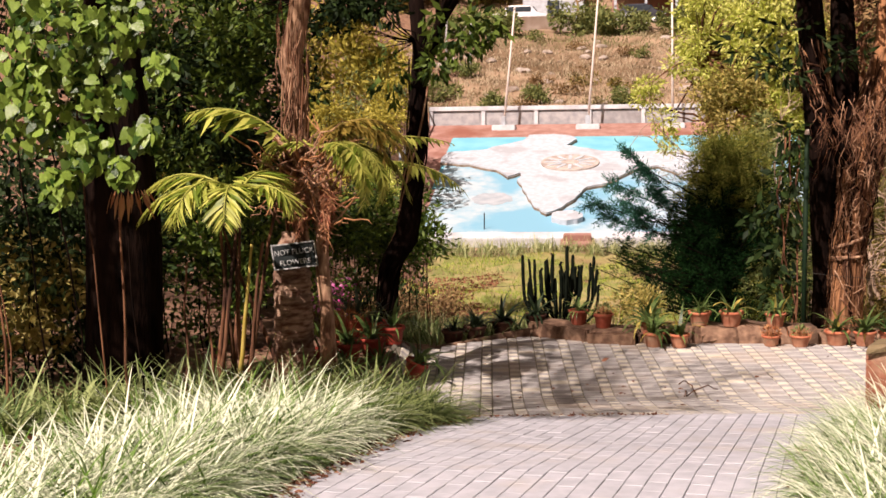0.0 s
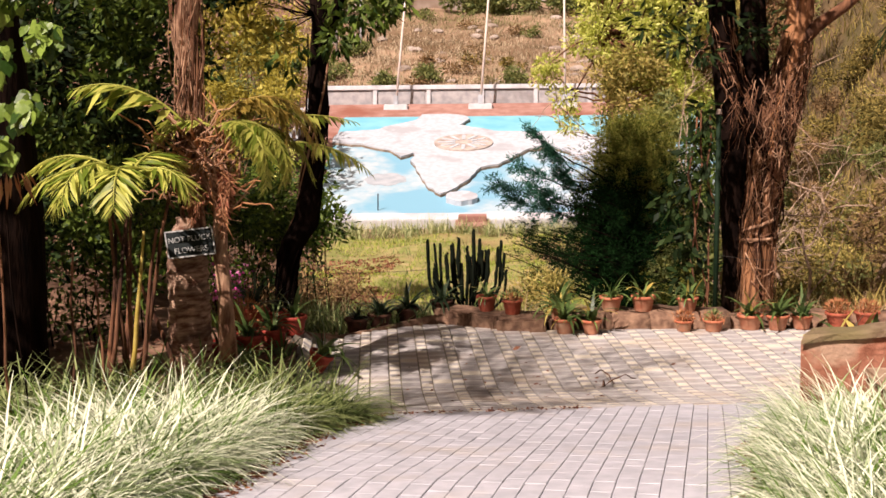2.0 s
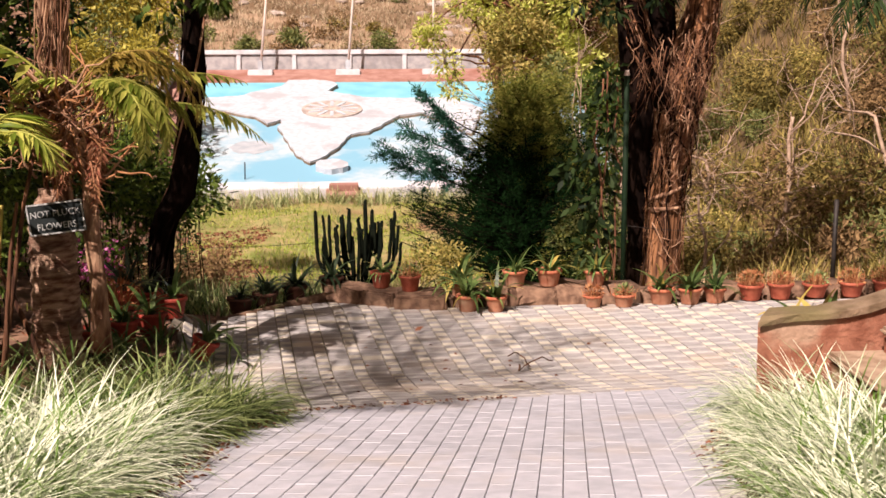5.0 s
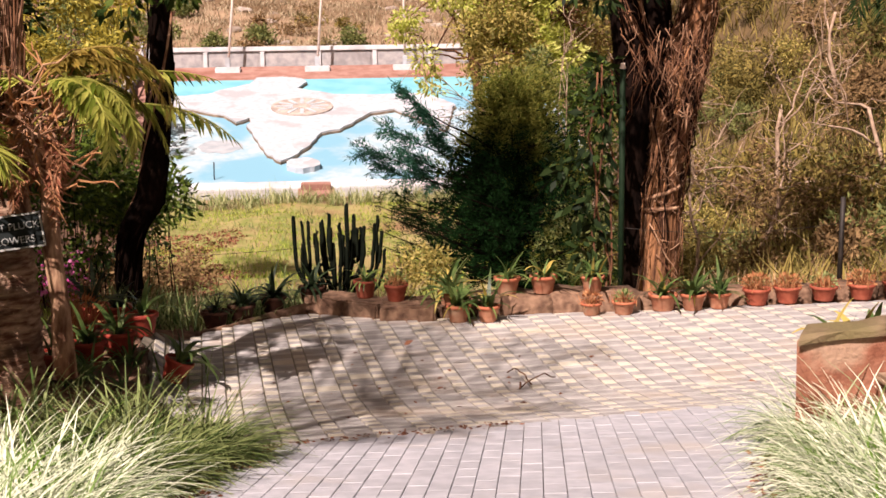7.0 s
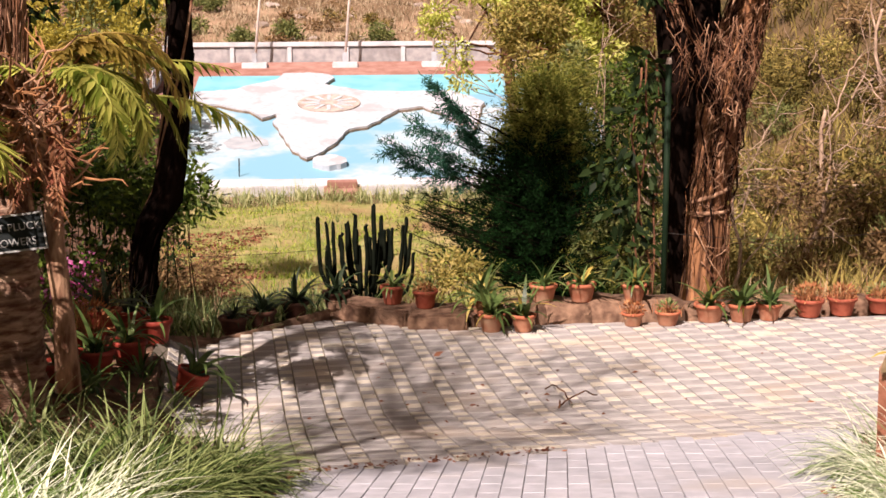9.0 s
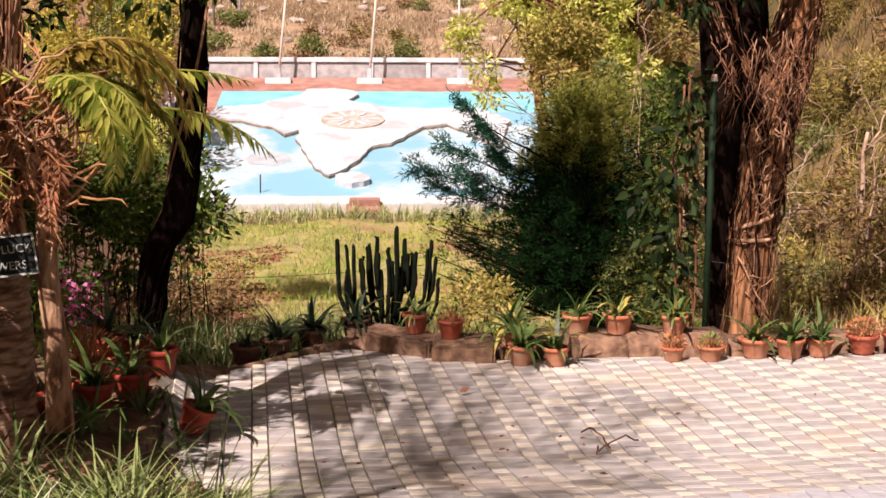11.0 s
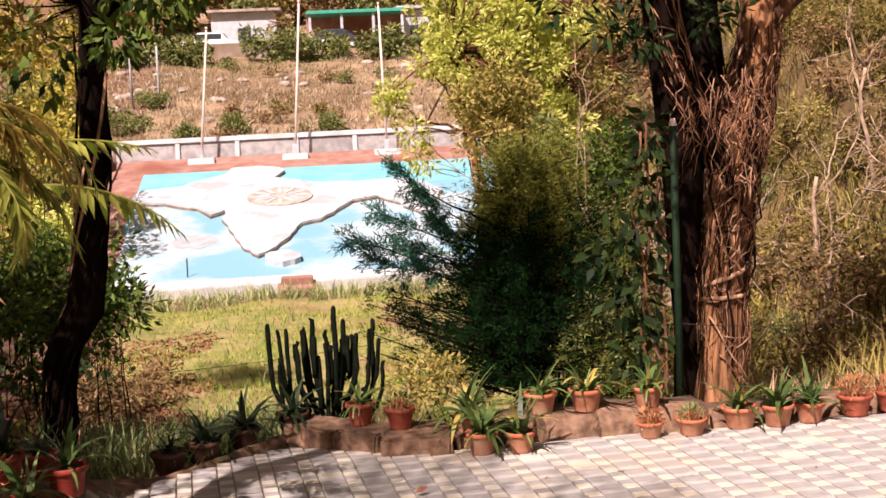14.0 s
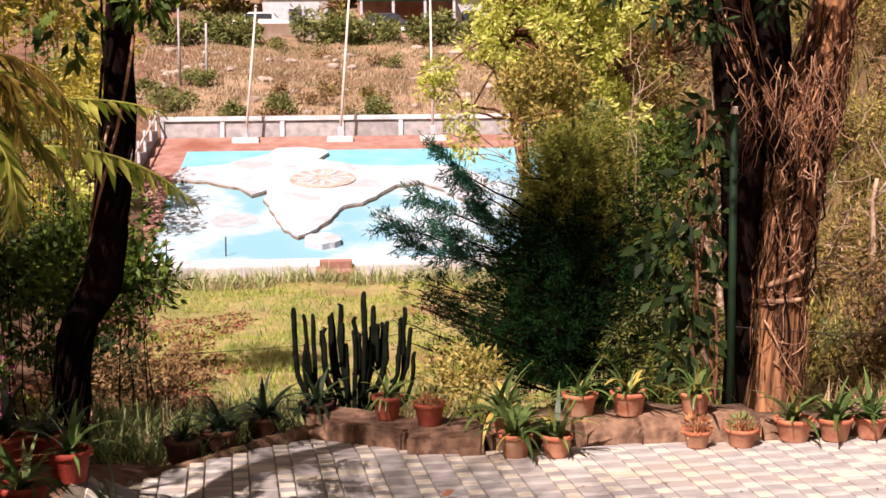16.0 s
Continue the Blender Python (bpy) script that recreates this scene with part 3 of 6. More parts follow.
def lamp_post(x, y, z, h):
    p = empty("lamp_post", x, y, z, label="green lamp post with a white conical glass head", category="street lamp")
    p.matrix_basis = pose(x, y, z, 0, -1.2, 0)
    tube("post", [(0, 0, 0), (0, 0, h * 0.8)], [0.036, 0.034], M["greenpaint"], p, 14)
    tube("upper_post", [(0, 0, h * 0.8), (0, 0, h)], [0.026, 0.024], M["greenpaint"], p, 14)
    for k, (a, r) in enumerate(((0.8, 0.045), (0.92, 0.042), (0.95, 0.04))):
        tube("collar", [(0, 0, h * a - 0.02), (0, 0, h * a - 0.008), (0, 0, h * a + 0.012), (0, 0, h * a + 0.022)], [0.03, r, r, 0.03], M["greenpaint"], p, 14)
    for name, prof, lab in (("head", ((0.05, h), (0.06, h + 0.012), (0.075, h + 0.05), (0.15, h + 0.17)), "frosted glass panels"), ("cap", ((0.158, h + 0.171), (0.155, h + 0.178), (0.085, h + 0.235), (0.02, h + 0.24)), "pale sloping lid")):
        v, f = tube_data([(0, 0, z) for _, z in prof], [r for r, _ in prof], 6)
        raw(name, v, f, M["lampglass"] if name == "head" else M["whitewash"], p, lab, True)
    tube("base_ring", [(0, 0, h - 0.02), (0, 0, h - 0.01), (0, 0, h + 0.012)], [0.05, 0.062, 0.062], M["whitewash"], p, 14)
    s = np.linspace(0, 1, 60)
    tube("wire", np.stack([0.04 * np.cos(s * 40), 0.04 * np.sin(s * 40), h * (0.86 + 0.08 * s)], 1), [0.004] * 60, M["pole"], p, 5)
    tube("cable", [(0.03, 0, h * 0.88), (-0.03, -0.03, h * 0.82), (-0.06, -0.03, h * 0.77)], [0.005] * 3, M["white"], p, 5)
lamp_post(3.02, 9.93, 0.45, 2.5)

green_pole = empty("green_pole", 2.45, 15.7, -0.3, label="slim green painted pole, coloured dark for shade, among the pots", category="pole")
tube("pole", [(0, 0, 0), (0, 0, 2.7)], [0.032, 0.03], M["green_shaded"], green_pole, 12)
tube("cap", [(0, 0, 2.7), (0, 0, 2.76)], [0.034, 0.02], M["pole"], green_pole, 12)
iron_post = empty("iron_post", 4.93, 15.9, -0.2, label="thin dark iron post behind the pots", category="post")
tube("post", [(0, 0, 0), (0.01, 0, 1.18)], [0.03, 0.028], M["iron"], iron_post, 8)
wire = tube("fence_wire", curve_points((-2.6, 18.5, 0.1), (1.75, 19.1, 0.4), 12, -0.1), [0.003] * 12, M["iron"], None, 4)
tagged(wire, "thin sagging fence wire over the grass", "wire")
wire = tube("fence_wire", curve_points((2.45, 15.7, 0.75), (4.93, 15.9, 0.7), 10, -0.08), [0.003] * 10, M["iron"], None, 4)
tagged(wire, "thin sagging fence wire between posts", "wire")

# ---- grass hedges along the ramp ----
def hedge(name, spine, tufts, per, half, height, width, material, label, seed, spread=1.0):
    """Tussocks side by side along a spine: each a fountain of arching blades."""
    g = np.random.default_rng(seed)
    sp = np.asarray(spine, float)
    cum = np.concatenate([[0], np.cumsum(np.linalg.norm(np.diff(sp, axis=0), axis=1))])
    u = (np.arange(tufts) + g.uniform(0, 1, tufts)) / tufts * cum[-1]
    tx, ty = np.interp(u, cum, np.gradient(sp[:, 0], cum)), np.interp(u, cum, np.gradient(sp[:, 1], cum))
    ln = np.hypot(tx, ty)
    off = half * np.where(g.uniform(0, 1, tufts) < 0.75, (np.arange(tufts) * 0.618 % 1.0) * 2 - 1, g.uniform(-1, 1, tufts))
    cx, cy = np.interp(u, cum, sp[:, 0]) - ty / ln * off, np.interp(u, cum, sp[:, 1]) + tx / ln * off
    tall = height * g.uniform(0.75, 1.2, tufts) * (1 - 0.22 * (np.abs(off) / half) ** 2)
    out = np.arctan2(tx / ln * np.sign(off), -ty / ln * np.sign(off))
    k = np.repeat(np.arange(tufts), per)
    n = len(k)
    x, y = cx[k] + g.normal(size=n) * 0.035, cy[k] + g.normal(size=n) * 0.035
    base = np.stack([x, y, ground(x, y) - 0.05], 1)
    pull = (np.abs(off) / half)[k] * 0.55
    az = np.where(g.uniform(0, 1, n) < pull, out[k] + g.normal(size=n) * 0.7, g.uniform(0, 6.283, n))
    V, F = blades(base, az, tall[k] * g.uniform(0.6, 1.15, n), width * g.uniform(0.55, 1.3, n), g.uniform(0.12, 0.85, n) * spread, g.uniform(0.7, 2.5, n) * spread, 5)
    return tagged(raw(name, V, F, material), label, "grass", kind="stuff")

hedge("grass_hedge", [(-3.0, 3.0), (-2.68, 4.6), (-2.42, 6.1), (-2.28, 7.2), (-2.17, 7.9), (-2.24, 8.9)], 320, 66, 0.5, 0.66, 0.0145, M["hedge"], "dense hedge of cream and green striped grass along the ramp", 1)
hedge("grass_hedge", [(-1.95, 8.9), (-1.7, 9.4), (-1.5, 10.0)], 56, 64, 0.32, 0.68, 0.014, M["clump_green"], "darker green clump of striped grass at the ramp's foot", 2)
hedge("grass_hedge", [(1.3, 4.6), (1.54, 6.2), (1.7, 7.0), (1.88, 7.9), (2.16, 8.6), (2.32, 9.1), (2.36, 9.7)], 190, 64, 0.4, 0.66, 0.0135, M["hedge"], "dense hedge of pale striped grass beside the steps", 3)
hedge("bed_grass", [(-4.9, 8.2), (-3.6, 9.0), (-2.9, 9.9), (-2.4, 10.9)], 80, 30, 0.75, 0.62, 0.022, M["hedge_green"], "loose green and cream strap-leaved plants in the flower bed", 4, 0.75)
hedge("bed_grass", [(-2.5, 12.0), (-2.3, 12.6), (-2.0, 13.2)], 9, 12, 0.3, 0.5, 0.026, M["strap"], "loose dark green strap leaves beside the plaza", 5, 0.8)

def field(name, n, xr, yr, height, width, material, label, seed, keep=None, clump=0.0):
    g = np.random.default_rng(seed)
    x, y = g.uniform(*xr, n), g.uniform(*yr, n)
    if clump:
        x, y = np.round(x / clump) * clump + g.normal(size=n) * clump * 0.22 + np.sin(y * 3) * clump * 0.3, np.round(y / clump) * clump + g.normal(size=n) * clump * 0.22
    if keep is not None:
        k = keep(x, y)
        x, y = x[k], y[k]
    n = len(x)
    base = np.stack([x, y, ground(x, y) - 0.08], 1)
    patch = 0.6 + 0.6 * (0.5 + 0.5 * np.sin(x * 1.7 + 1.3 * np.sin(y * 0.8)) * np.cos(y * 1.1))
    V, F = blades(base, g.uniform(0, 6.283, n), height * patch * g.uniform(0.6, 1.3, n), width * g.uniform(0.6, 1.4, n), g.uniform(0, 0.5, n), g.uniform(0.2, 1.3, n), 2)
    return tagged(raw(name, V, F, material), label, "grass", kind="stuff")

on_slope = lambda x, y: (x > -4.2 - 0.07 * (y - 16)) & (x < 4.5 + 0.1 * (y - 16)) & (y > 15.9 + 0.3 * (x > -0.9))
patchy = lambda x, y: on_slope(x, y) & (np.sin(x * 1.1 + 2) * np.cos(y * 0.55) + 0.3 * np.sin(3 * x) > -0.3)
field("meadow_grass", 42000, (-5, 7), (16, 40.5), 0.13, 0.016, M["meadow"], "patchy sunlit yellow-green meadow grass", 11, patchy)
field("dry_grass", 12000, (-5, 7), (16.5, 41), 0.12, 0.014, M["straw"], "dry straw grass on the slope", 12, on_slope)
field("tall_weeds", 5200, (-3.0, -0.5), (15.2, 19.8), 0.42, 0.016, M["hedge_green"], "tall green weeds beyond the plaza edge", 13, lambda x, y: y > np.interp(x, EDGE_X, EDGE_Y) + 0.12)
field("dry_weeds", 2200, (-3.0, 0.3), (15.6, 20.5), 0.4, 0.012, M["straw"], "tall dry straw weeds beyond the plaza edge", 23, lambda x, y: y > np.interp(x, EDGE_X, EDGE_Y) + 0.15)
field("tussock_row", 3600, (-6.4, 8.5), (40.7, 42.1), 0.56, 0.03, M["tussock"], "row of pale grass tussocks before the platform", 14, None, 0.85)
field("hill_grass", 24000, (-13, 13), (58.8, 84), 0.32, 0.04, M["hillstraw"], "dry straw grass on the far hillside", 15)
field("brush_grass", 26000, (4, 24), (16, 50), 0.6, 0.034, M["brush"], "tall dry brush grass on the hillside", 16, lambda x, y: x > 3.6 + 0.12 * (y - 16))
field("brush_grass", 9000, (4.5, 13), (17, 30), 0.5, 0.02, M["olive"], "tall olive and yellow brush grass", 18)
field("brush_grass", 3000, (3.6, 7.5), (15.7, 19), 0.34, 0.016, M["straw"], "dry grass behind the row of pots", 17)

g = np.random.default_rng(21)
n = 12000
x, y = g.uniform(-6.5, -1.8, n), g.uniform(17, 34, n)
k = (np.abs(x + 3.2 + 0.07 * (y - 20)) < 1.3 + 0.4 * np.sin(y)) & (y > 18)
x, y = x[k], y[k]
V, F = leaves(np.stack([x, y, ground(x, y) - 0.05], 1), unit(g.normal(size=(len(x), 3)) * [1, 1, 0.4]), 0.085, 0.6, g=g)
tagged(raw("leaf_litter", V, F, M["deadleaf"]), "reddish dead leaves strewn on the shady bank", "leaves", kind="stuff")
n = 700
x, y = g.uniform(-5, -2.0, n), g.uniform(7, 13.5, n)
V, F = leaves(np.stack([x, y, ground(x, y) - 0.04], 1), unit(g.normal(size=(n, 3)) * [1, 1, 0.3]), 0.08, 0.5, g=g)
tagged(raw("leaf_litter", V, F, M["deadleaf"]), "brown dead leaves on the flower bed soil", "leaves", kind="stuff")

def litter(n, along, spread, size, label, seed):
    """Small dead leaves strewn beside a line on the paving."""
    g = np.random.default_rng(seed)
    a = np.asarray(along, float)
    u = g.uniform(0, len(a) - 1, n)
    x = np.interp(u, np.arange(len(a)), a[:, 0]) + g.normal(size=n) * spread
    y = np.interp(u, np.arange(len(a)), a[:, 1]) + g.normal(size=n) * spread
    V, F = leaves(np.stack([x, y, ground(x, y) + 0.004], 1), unit(g.normal(size=(n, 3)) * [1, 1, 0.15]), size, 0.45, g=g)
    tagged(raw("leaf_litter", V, F, M["deadleaf"]), label, "leaves", kind="stuff")
litter(900, [(-1.85, 4.5), (-1.62, 6.16), (-1.52, 7.0), (-1.4, 8.2), (-1.38, 9.2), (-1.05, 10.1)], 0.06, 0.045, "brown leaf crumbs along the hedge's foot", 31)
litter(150, [(-1.15, 10.12), (-0.6, 10.3), (0.0, 10.5), (0.5, 10.66)], 0.05, 0.035, "dark leaf crumbs in the joint between ramp and plaza", 32)
litter(300, [(1.05, 6.3), (1.25, 7.9), (1.5, 8.66), (1.75, 9.3)], 0.06, 0.045, "brown leaf crumbs beside the steps", 33)
litter(70, [(-1.6, 12.0), (-0.6, 13.0), (0.8, 12.6), (2.4, 13.6)], 0.6, 0.05, "scattered small dead leaves on the plaza", 34)

# ---- trees ----
def branchy(name, parent, start, heading, length, radius, depth, material, seed, spread=0.6, sag=0.0, seg=6):
    """A limb that splits into ever finer limbs, in one mesh. Returns the tips."""
    g = np.random.default_rng(seed)
    pieces, tips = [], []
    def grow(p, d, ln, r, lev):
        pts, q, v = [p], p.copy(), d.copy()
        for _ in range(5):
            v = unit(v + g.normal(size=3) * 0.16 + np.array([0, 0, sag]))
            q = q + v * ln / 5
            pts.append(q)
        pieces.append(tube_data(pts, np.linspace(r, r * 0.55, 6), max(4, seg - 2 * (depth - lev)), 0.06, int(g.integers(1e6))))
        tips.append(q)
        if lev > 0:
            for _ in range(int(g.integers(2, 4))):
                k = int(g.integers(2, 6))
                grow(pts[k], unit(v + g.normal(size=3) * spread), ln * g.uniform(0.55, 0.8), max(r * 0.5, 0.0065), lev - 1)
    grow(np.asarray(start, float), unit(np.asarray(heading, float)), length, radius, depth)
    v, f = join(pieces)
    tagged(raw(name, v, f, material, parent), kind="stuff")
    return tips

def tips_to_clumps(tips, r, flat=0.8):
    return [(t[0], t[1], t[2], r, r * flat) for t in tips]

# the old tree wrapped in aerial roots
old_tree = empty("old_tree", 0, 0, 0, label="thick old tree wrapped in dry aerial roots", category="tree")
TRUNK_Z = [-0.5, -0.05, 0.4, 0.9, 1.4, 1.9, 2.3, 2.7, 3.1, 3.6, 4.8]
TRUNK_X = [3.05, 3.06, 3.07, 3.08, 3.13, 3.2, 3.28, 3.37, 3.45, 3.51, 3.56]
TRUNK_R = [0.32, 0.23, 0.185, 0.18, 0.185, 0.2, 0.215, 0.2, 0.17, 0.15, 0.12]
tube("trunk", [(x, 16.4, z) for x, z in zip(TRUNK_X, TRUNK_Z)], TRUNK_R, M["bark_old"], old_tree, 30, 0.1, 5)
tube("side_trunk", [(2.86, 16.75, -0.5), (2.84, 16.72, 0.5), (2.82, 16.66, 1.2), (2.8, 16.58, 1.8), (2.72, 16.55, 2.6), (2.55, 16.65, 4.4)], [0.16, 0.12, 0.15, 0.18, 0.18, 0.15], M["bark_shaded"], old_tree, 14, 0.08, 6)
tube("left_limb", [(3.15, 16.4, 1.9), (2.95, 16.36, 2.3), (2.72, 16.36, 2.75), (2.6, 16.4, 3.3), (2.52, 16.4, 4.6)], [0.16, 0.15, 0.13, 0.12, 0.1], M["bark_shaded"], old_tree, 16, 0.1, 7)
# added limb, near-black to stand for the shade inside the fork
tube("inner_limb", [(3.12, 16.6, 1.9), (3.06, 16.66, 2.7), (3.02, 16.7, 3.4), (2.98, 16.8, 4.6)], [0.18, 0.19, 0.17, 0.13], M["bark_shaded"], old_tree, 14, 0.1, 17)
tube("branch", [(3.46, 16.4, 3.15), (3.7, 16.3, 3.42), (4.0, 16.2, 3.64), (4.5, 16.1, 4.1)], [0.09, 0.075, 0.065, 0.045], M["bark"], old_tree, 10, 0.05, 9)
def trunk_at(z):
    return np.interp(z, TRUNK_Z, TRUNK_X), np.interp(z, TRUNK_Z, TRUNK_R) + 0.012
g = np.random.default_rng(31)
for k in range(230):
    z0 = g.uniform(0.9, 3.4) if k % 4 else g.uniform(2.2, 3.2)
    z1 = max(-0.1, z0 - g.uniform(0.3, 1.7))
    a, da = g.uniform(2.6, 6.8), g.normal() * 1.0
    pts = []
    for s in np.linspace(0, 1, 9):
        z = z0 + (z1 - z0) * s
        cx, r = trunk_at(z)
        r += 0.012 + 0.03 * abs(g.normal()) * math.sin(math.pi * s)
        pts.append((cx + r * math.cos(a + da * s + g.normal() * 0.1), 16.4 + r * math.sin(a + da * s + g.normal() * 0.1), z + g.normal() * 0.02))
    w = g.uniform(0.002, 0.006) if k % 9 else g.uniform(0.009, 0.015)
    # near-black strands among the roots stand for shaded hollows
    tube("aerial_root", pts, np.linspace(w, w * 0.6, 9), M[("root", "bark_old", "bark_shaded", "bark", "bark_shaded")[k % 5]], old_tree, 5, 0.1, k)
for k in range(60):
    z0, a0, turn = g.uniform(0.3, 2.6), g.uniform(2.8, 5.5), g.uniform(0.5, 1.8)
    rise, q = g.normal() * 0.28, g.uniform(0.015, 0.05)
    pts = [(trunk_at(z0 + rise * u)[0] + (trunk_at(z0 + rise * u)[1] + q) * math.cos(a0 + turn * u), 16.4 + (trunk_at(z0 + rise * u)[1] + q) * math.sin(a0 + turn * u), z0 + rise * u + g.normal() * 0.012) for u in np.linspace(0, 1, 8)]
    tube("aerial_root", pts, np.linspace(1, 0.5, 8) * g.uniform(0.003, 0.009), M["root"] if k % 3 else M["bark_pale"], old_tree, 5, 0.1, 900 + k)
for k in range(46):
    a0, z0 = g.uniform(2.9, 6.2), g.uniform(2.2, 3.6)
    pts = []
    for u in np.linspace(0, 1, 8):
        z = z0 - u * g.uniform(0.5, 0.9)
        cx = np.interp(z, [1.9, 2.3, 2.75, 3.3, 4.6], [3.15, 2.95, 2.72, 2.6, 2.52])
        pts.append((cx + 0.15 * math.cos(a0 + 0.8 * u) + g.normal() * 0.012, 16.37 + 0.15 * math.sin(a0 + 0.8 * u), z))
    tube("aerial_root", pts, np.linspace(1, 0.5, 8) * g.uniform(0.003, 0.008), M[("root", "bark", "bark_old")[k % 3]], old_tree, 5, 0.1, 980 + k)
for z, da in ((0.86, 0.05), (1.05, 0.3)):
    pts = [(trunk_at(z)[0] + (trunk_at(z)[1] + 0.02) * math.cos(a), 16.4 + (trunk_at(z)[1] + 0.02) * math.sin(a), z + da * (a - 4.7) * 0.25) for a in np.linspace(3.3, 6.1, 10)]
    tube("girdling_root", pts, [0.02] * 10, M["bark_pale"], old_tree, 6, 0.15, int(z * 100))
for k in range(46):
    x0, z0 = g.uniform(2.65, 3.4), g.uniform(2.3, 2.9)
    tube("hanging_root", curve_points((x0, 16.1 + 0.1 * g.normal(), z0), (x0 + g.normal() * 0.2, 16.05 + 0.1 * g.normal(), z0 - g.uniform(0.3, 0.9)), 7, 0, 0.025, g), np.linspace(0.006, 0.002, 7), M["root"] if k % 3 == 0 else M["bark"], old_tree, 4)
tips = branchy("branchwork", old_tree, (2.53, 16.4, 4.4), (-0.35, 0.0, 1), 1.5, 0.12, 2, M["bark"], 41) + branchy("branchwork", old_tree, (3.5, 16.5, 4.7), (0.3, 0.1, 1), 1.7, 0.13, 2, M["bark"], 42)
V, F = crown_leaves(tips_to_clumps(tips, 0.55) + scatter((3.0, 16.2, 6.0), (1.9, 1.6, 0.9), 14, 0.6), 170, 0.17, 0.32, 0.5)
raw("crown", V, F, M["canopy"], old_tree)
# foliage and limb above the view, added to shade this trunk
V, F = crown_leaves(scatter((1.45, 13.7, 4.75), (0.4, 0.7, 0.22), 8, 0.22), 34, 0.17, 0.32, 0.5)
raw("overhang", V, F, M["canopy"], old_tree)
tube("overhanging_limb", [(2.62, 16.4, 4.3), (2.2, 15.6, 4.7), (1.7, 14.4, 4.85), (1.4, 13.5, 4.8)], [0.07, 0.05, 0.035, 0.015], M["bark"], old_tree, 8, 0.06)
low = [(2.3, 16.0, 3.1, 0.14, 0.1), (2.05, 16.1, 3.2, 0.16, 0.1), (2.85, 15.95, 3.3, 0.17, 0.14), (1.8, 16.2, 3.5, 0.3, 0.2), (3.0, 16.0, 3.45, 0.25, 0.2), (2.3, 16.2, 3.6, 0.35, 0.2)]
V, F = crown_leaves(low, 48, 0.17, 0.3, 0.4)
raw("low_foliage", V, F, M["canopy_shaded"], old_tree)
for x0, z0, x1, z1 in ((2.7, 3.2, 2.0, 3.2), (2.75, 2.95, 2.45, 2.95), (2.9, 3.4, 2.9, 3.1)):
    tube("twig", curve_points((x0, 16.3, z0), (x1, 16.05, z1), 6, 0.03, 0.015), np.linspace(0.012, 0.004, 6), M["bark"], old_tree, 5)

# creeper on the green pole
creeper = empty("creeper", 0, 0, 0, label="dark green large-leaved creeper beside the green pole", category="climber")
V, F = crown_leaves([(2.2, 15.95, 0.55, 0.22, 0.3), (2.15, 16.0, 1.0, 0.24, 0.3), (2.25, 15.95, 1.5, 0.22, 0.3), (2.3, 15.9, 1.95, 0.18, 0.25), (2.0, 16.1, 1.35, 0.2, 0.2), (2.3, 15.95, 2.35, 0.15, 0.2)], 60, 0.17, 0.42, 0.9)
raw("foliage", V, F, M["canopy_shaded"], creeper)
for k in range(3):
    tube("stem", curve_points((2.25 + 0.05 * k, 15.95, -0.4), (2.2 + 0.08 * k, 15.92, 2.4), 9, 0, 0.04), [0.012] * 9, M["bark"], creeper, 5)

# feathery evergreen, its leaf colours split into shaded and sunlit
def feathery(name, cx, cy, z0, height, width, n, size, material, mat_lit, label, seed, tilt=0.0):
    t = empty(name, cx, cy, z0, label=label, category="tree")
    g = np.random.default_rng(seed)
    tube("trunk", [(0, 0, -0.2), (0.05, 0, height * 0.4), (0, 0.05, height * 0.9)], [0.09, 0.06, 0.015], M["bark_shaded"], t, 8, 0.1)
    P, W, lit, limbs = [], [], [], []
    for k in range(n):
        h = g.uniform(0.03, 0.97)
        a = g.uniform(0, 6.283)
        ln = width * (1 - 0.75 * h ** 1.3) * g.uniform(0.35, 1.2) * (1.2 if h < 0.4 else 1)
        d = np.array([math.cos(a), math.sin(a), g.uniform(0.1, 0.55)])
        o = np.array([0, 0, h * height * 0.85])
        limbs.append(tube_data([o, o + d * ln * 0.6, o + d * ln], [0.016, 0.009, 0.004], 4))
        m = 320
        q = g.uniform(0.35, 1.02, 9)
        puff = o + d * (ln * q)[:, None] + g.normal(size=(9, 3)) * 0.1 * np.array([1, 1, 0.8])
        p = puff[g.integers(0, 9, m)] + g.normal(size=(m, 3)) * 0.042
        P.append(p)
        W.append(unit(d + g.normal(size=(m, 3)) * 0.9 + np.array([0, 0, 0.2])))
        # sunlit colour for high limbs and some on the right
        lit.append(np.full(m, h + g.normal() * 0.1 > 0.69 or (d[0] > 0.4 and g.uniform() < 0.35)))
    v, f = join(limbs)
    tagged(raw("branchwork", v, f, M["bark_shaded"], t), kind="stuff")
    P, W, lit = np.concatenate(P), np.concatenate(W), np.concatenate(lit)
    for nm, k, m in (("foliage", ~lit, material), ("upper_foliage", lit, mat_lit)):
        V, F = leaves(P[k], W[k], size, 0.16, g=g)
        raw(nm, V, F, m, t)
    return t
feathery("feathery_evergreen", 1.85, 19.2, -0.75, 3.4, 1.42, 470, 0.062, M["feather"], M["feather_lit"], "dense feathery evergreen coloured shade-dark below and sunlit at the top", 51)
spray = empty("evergreen_spray", 0, 0, 0, label="thin evergreen branch sprays reaching out over the slope", category="branch")
g = np.random.default_rng(53)
SP, SW = [], []
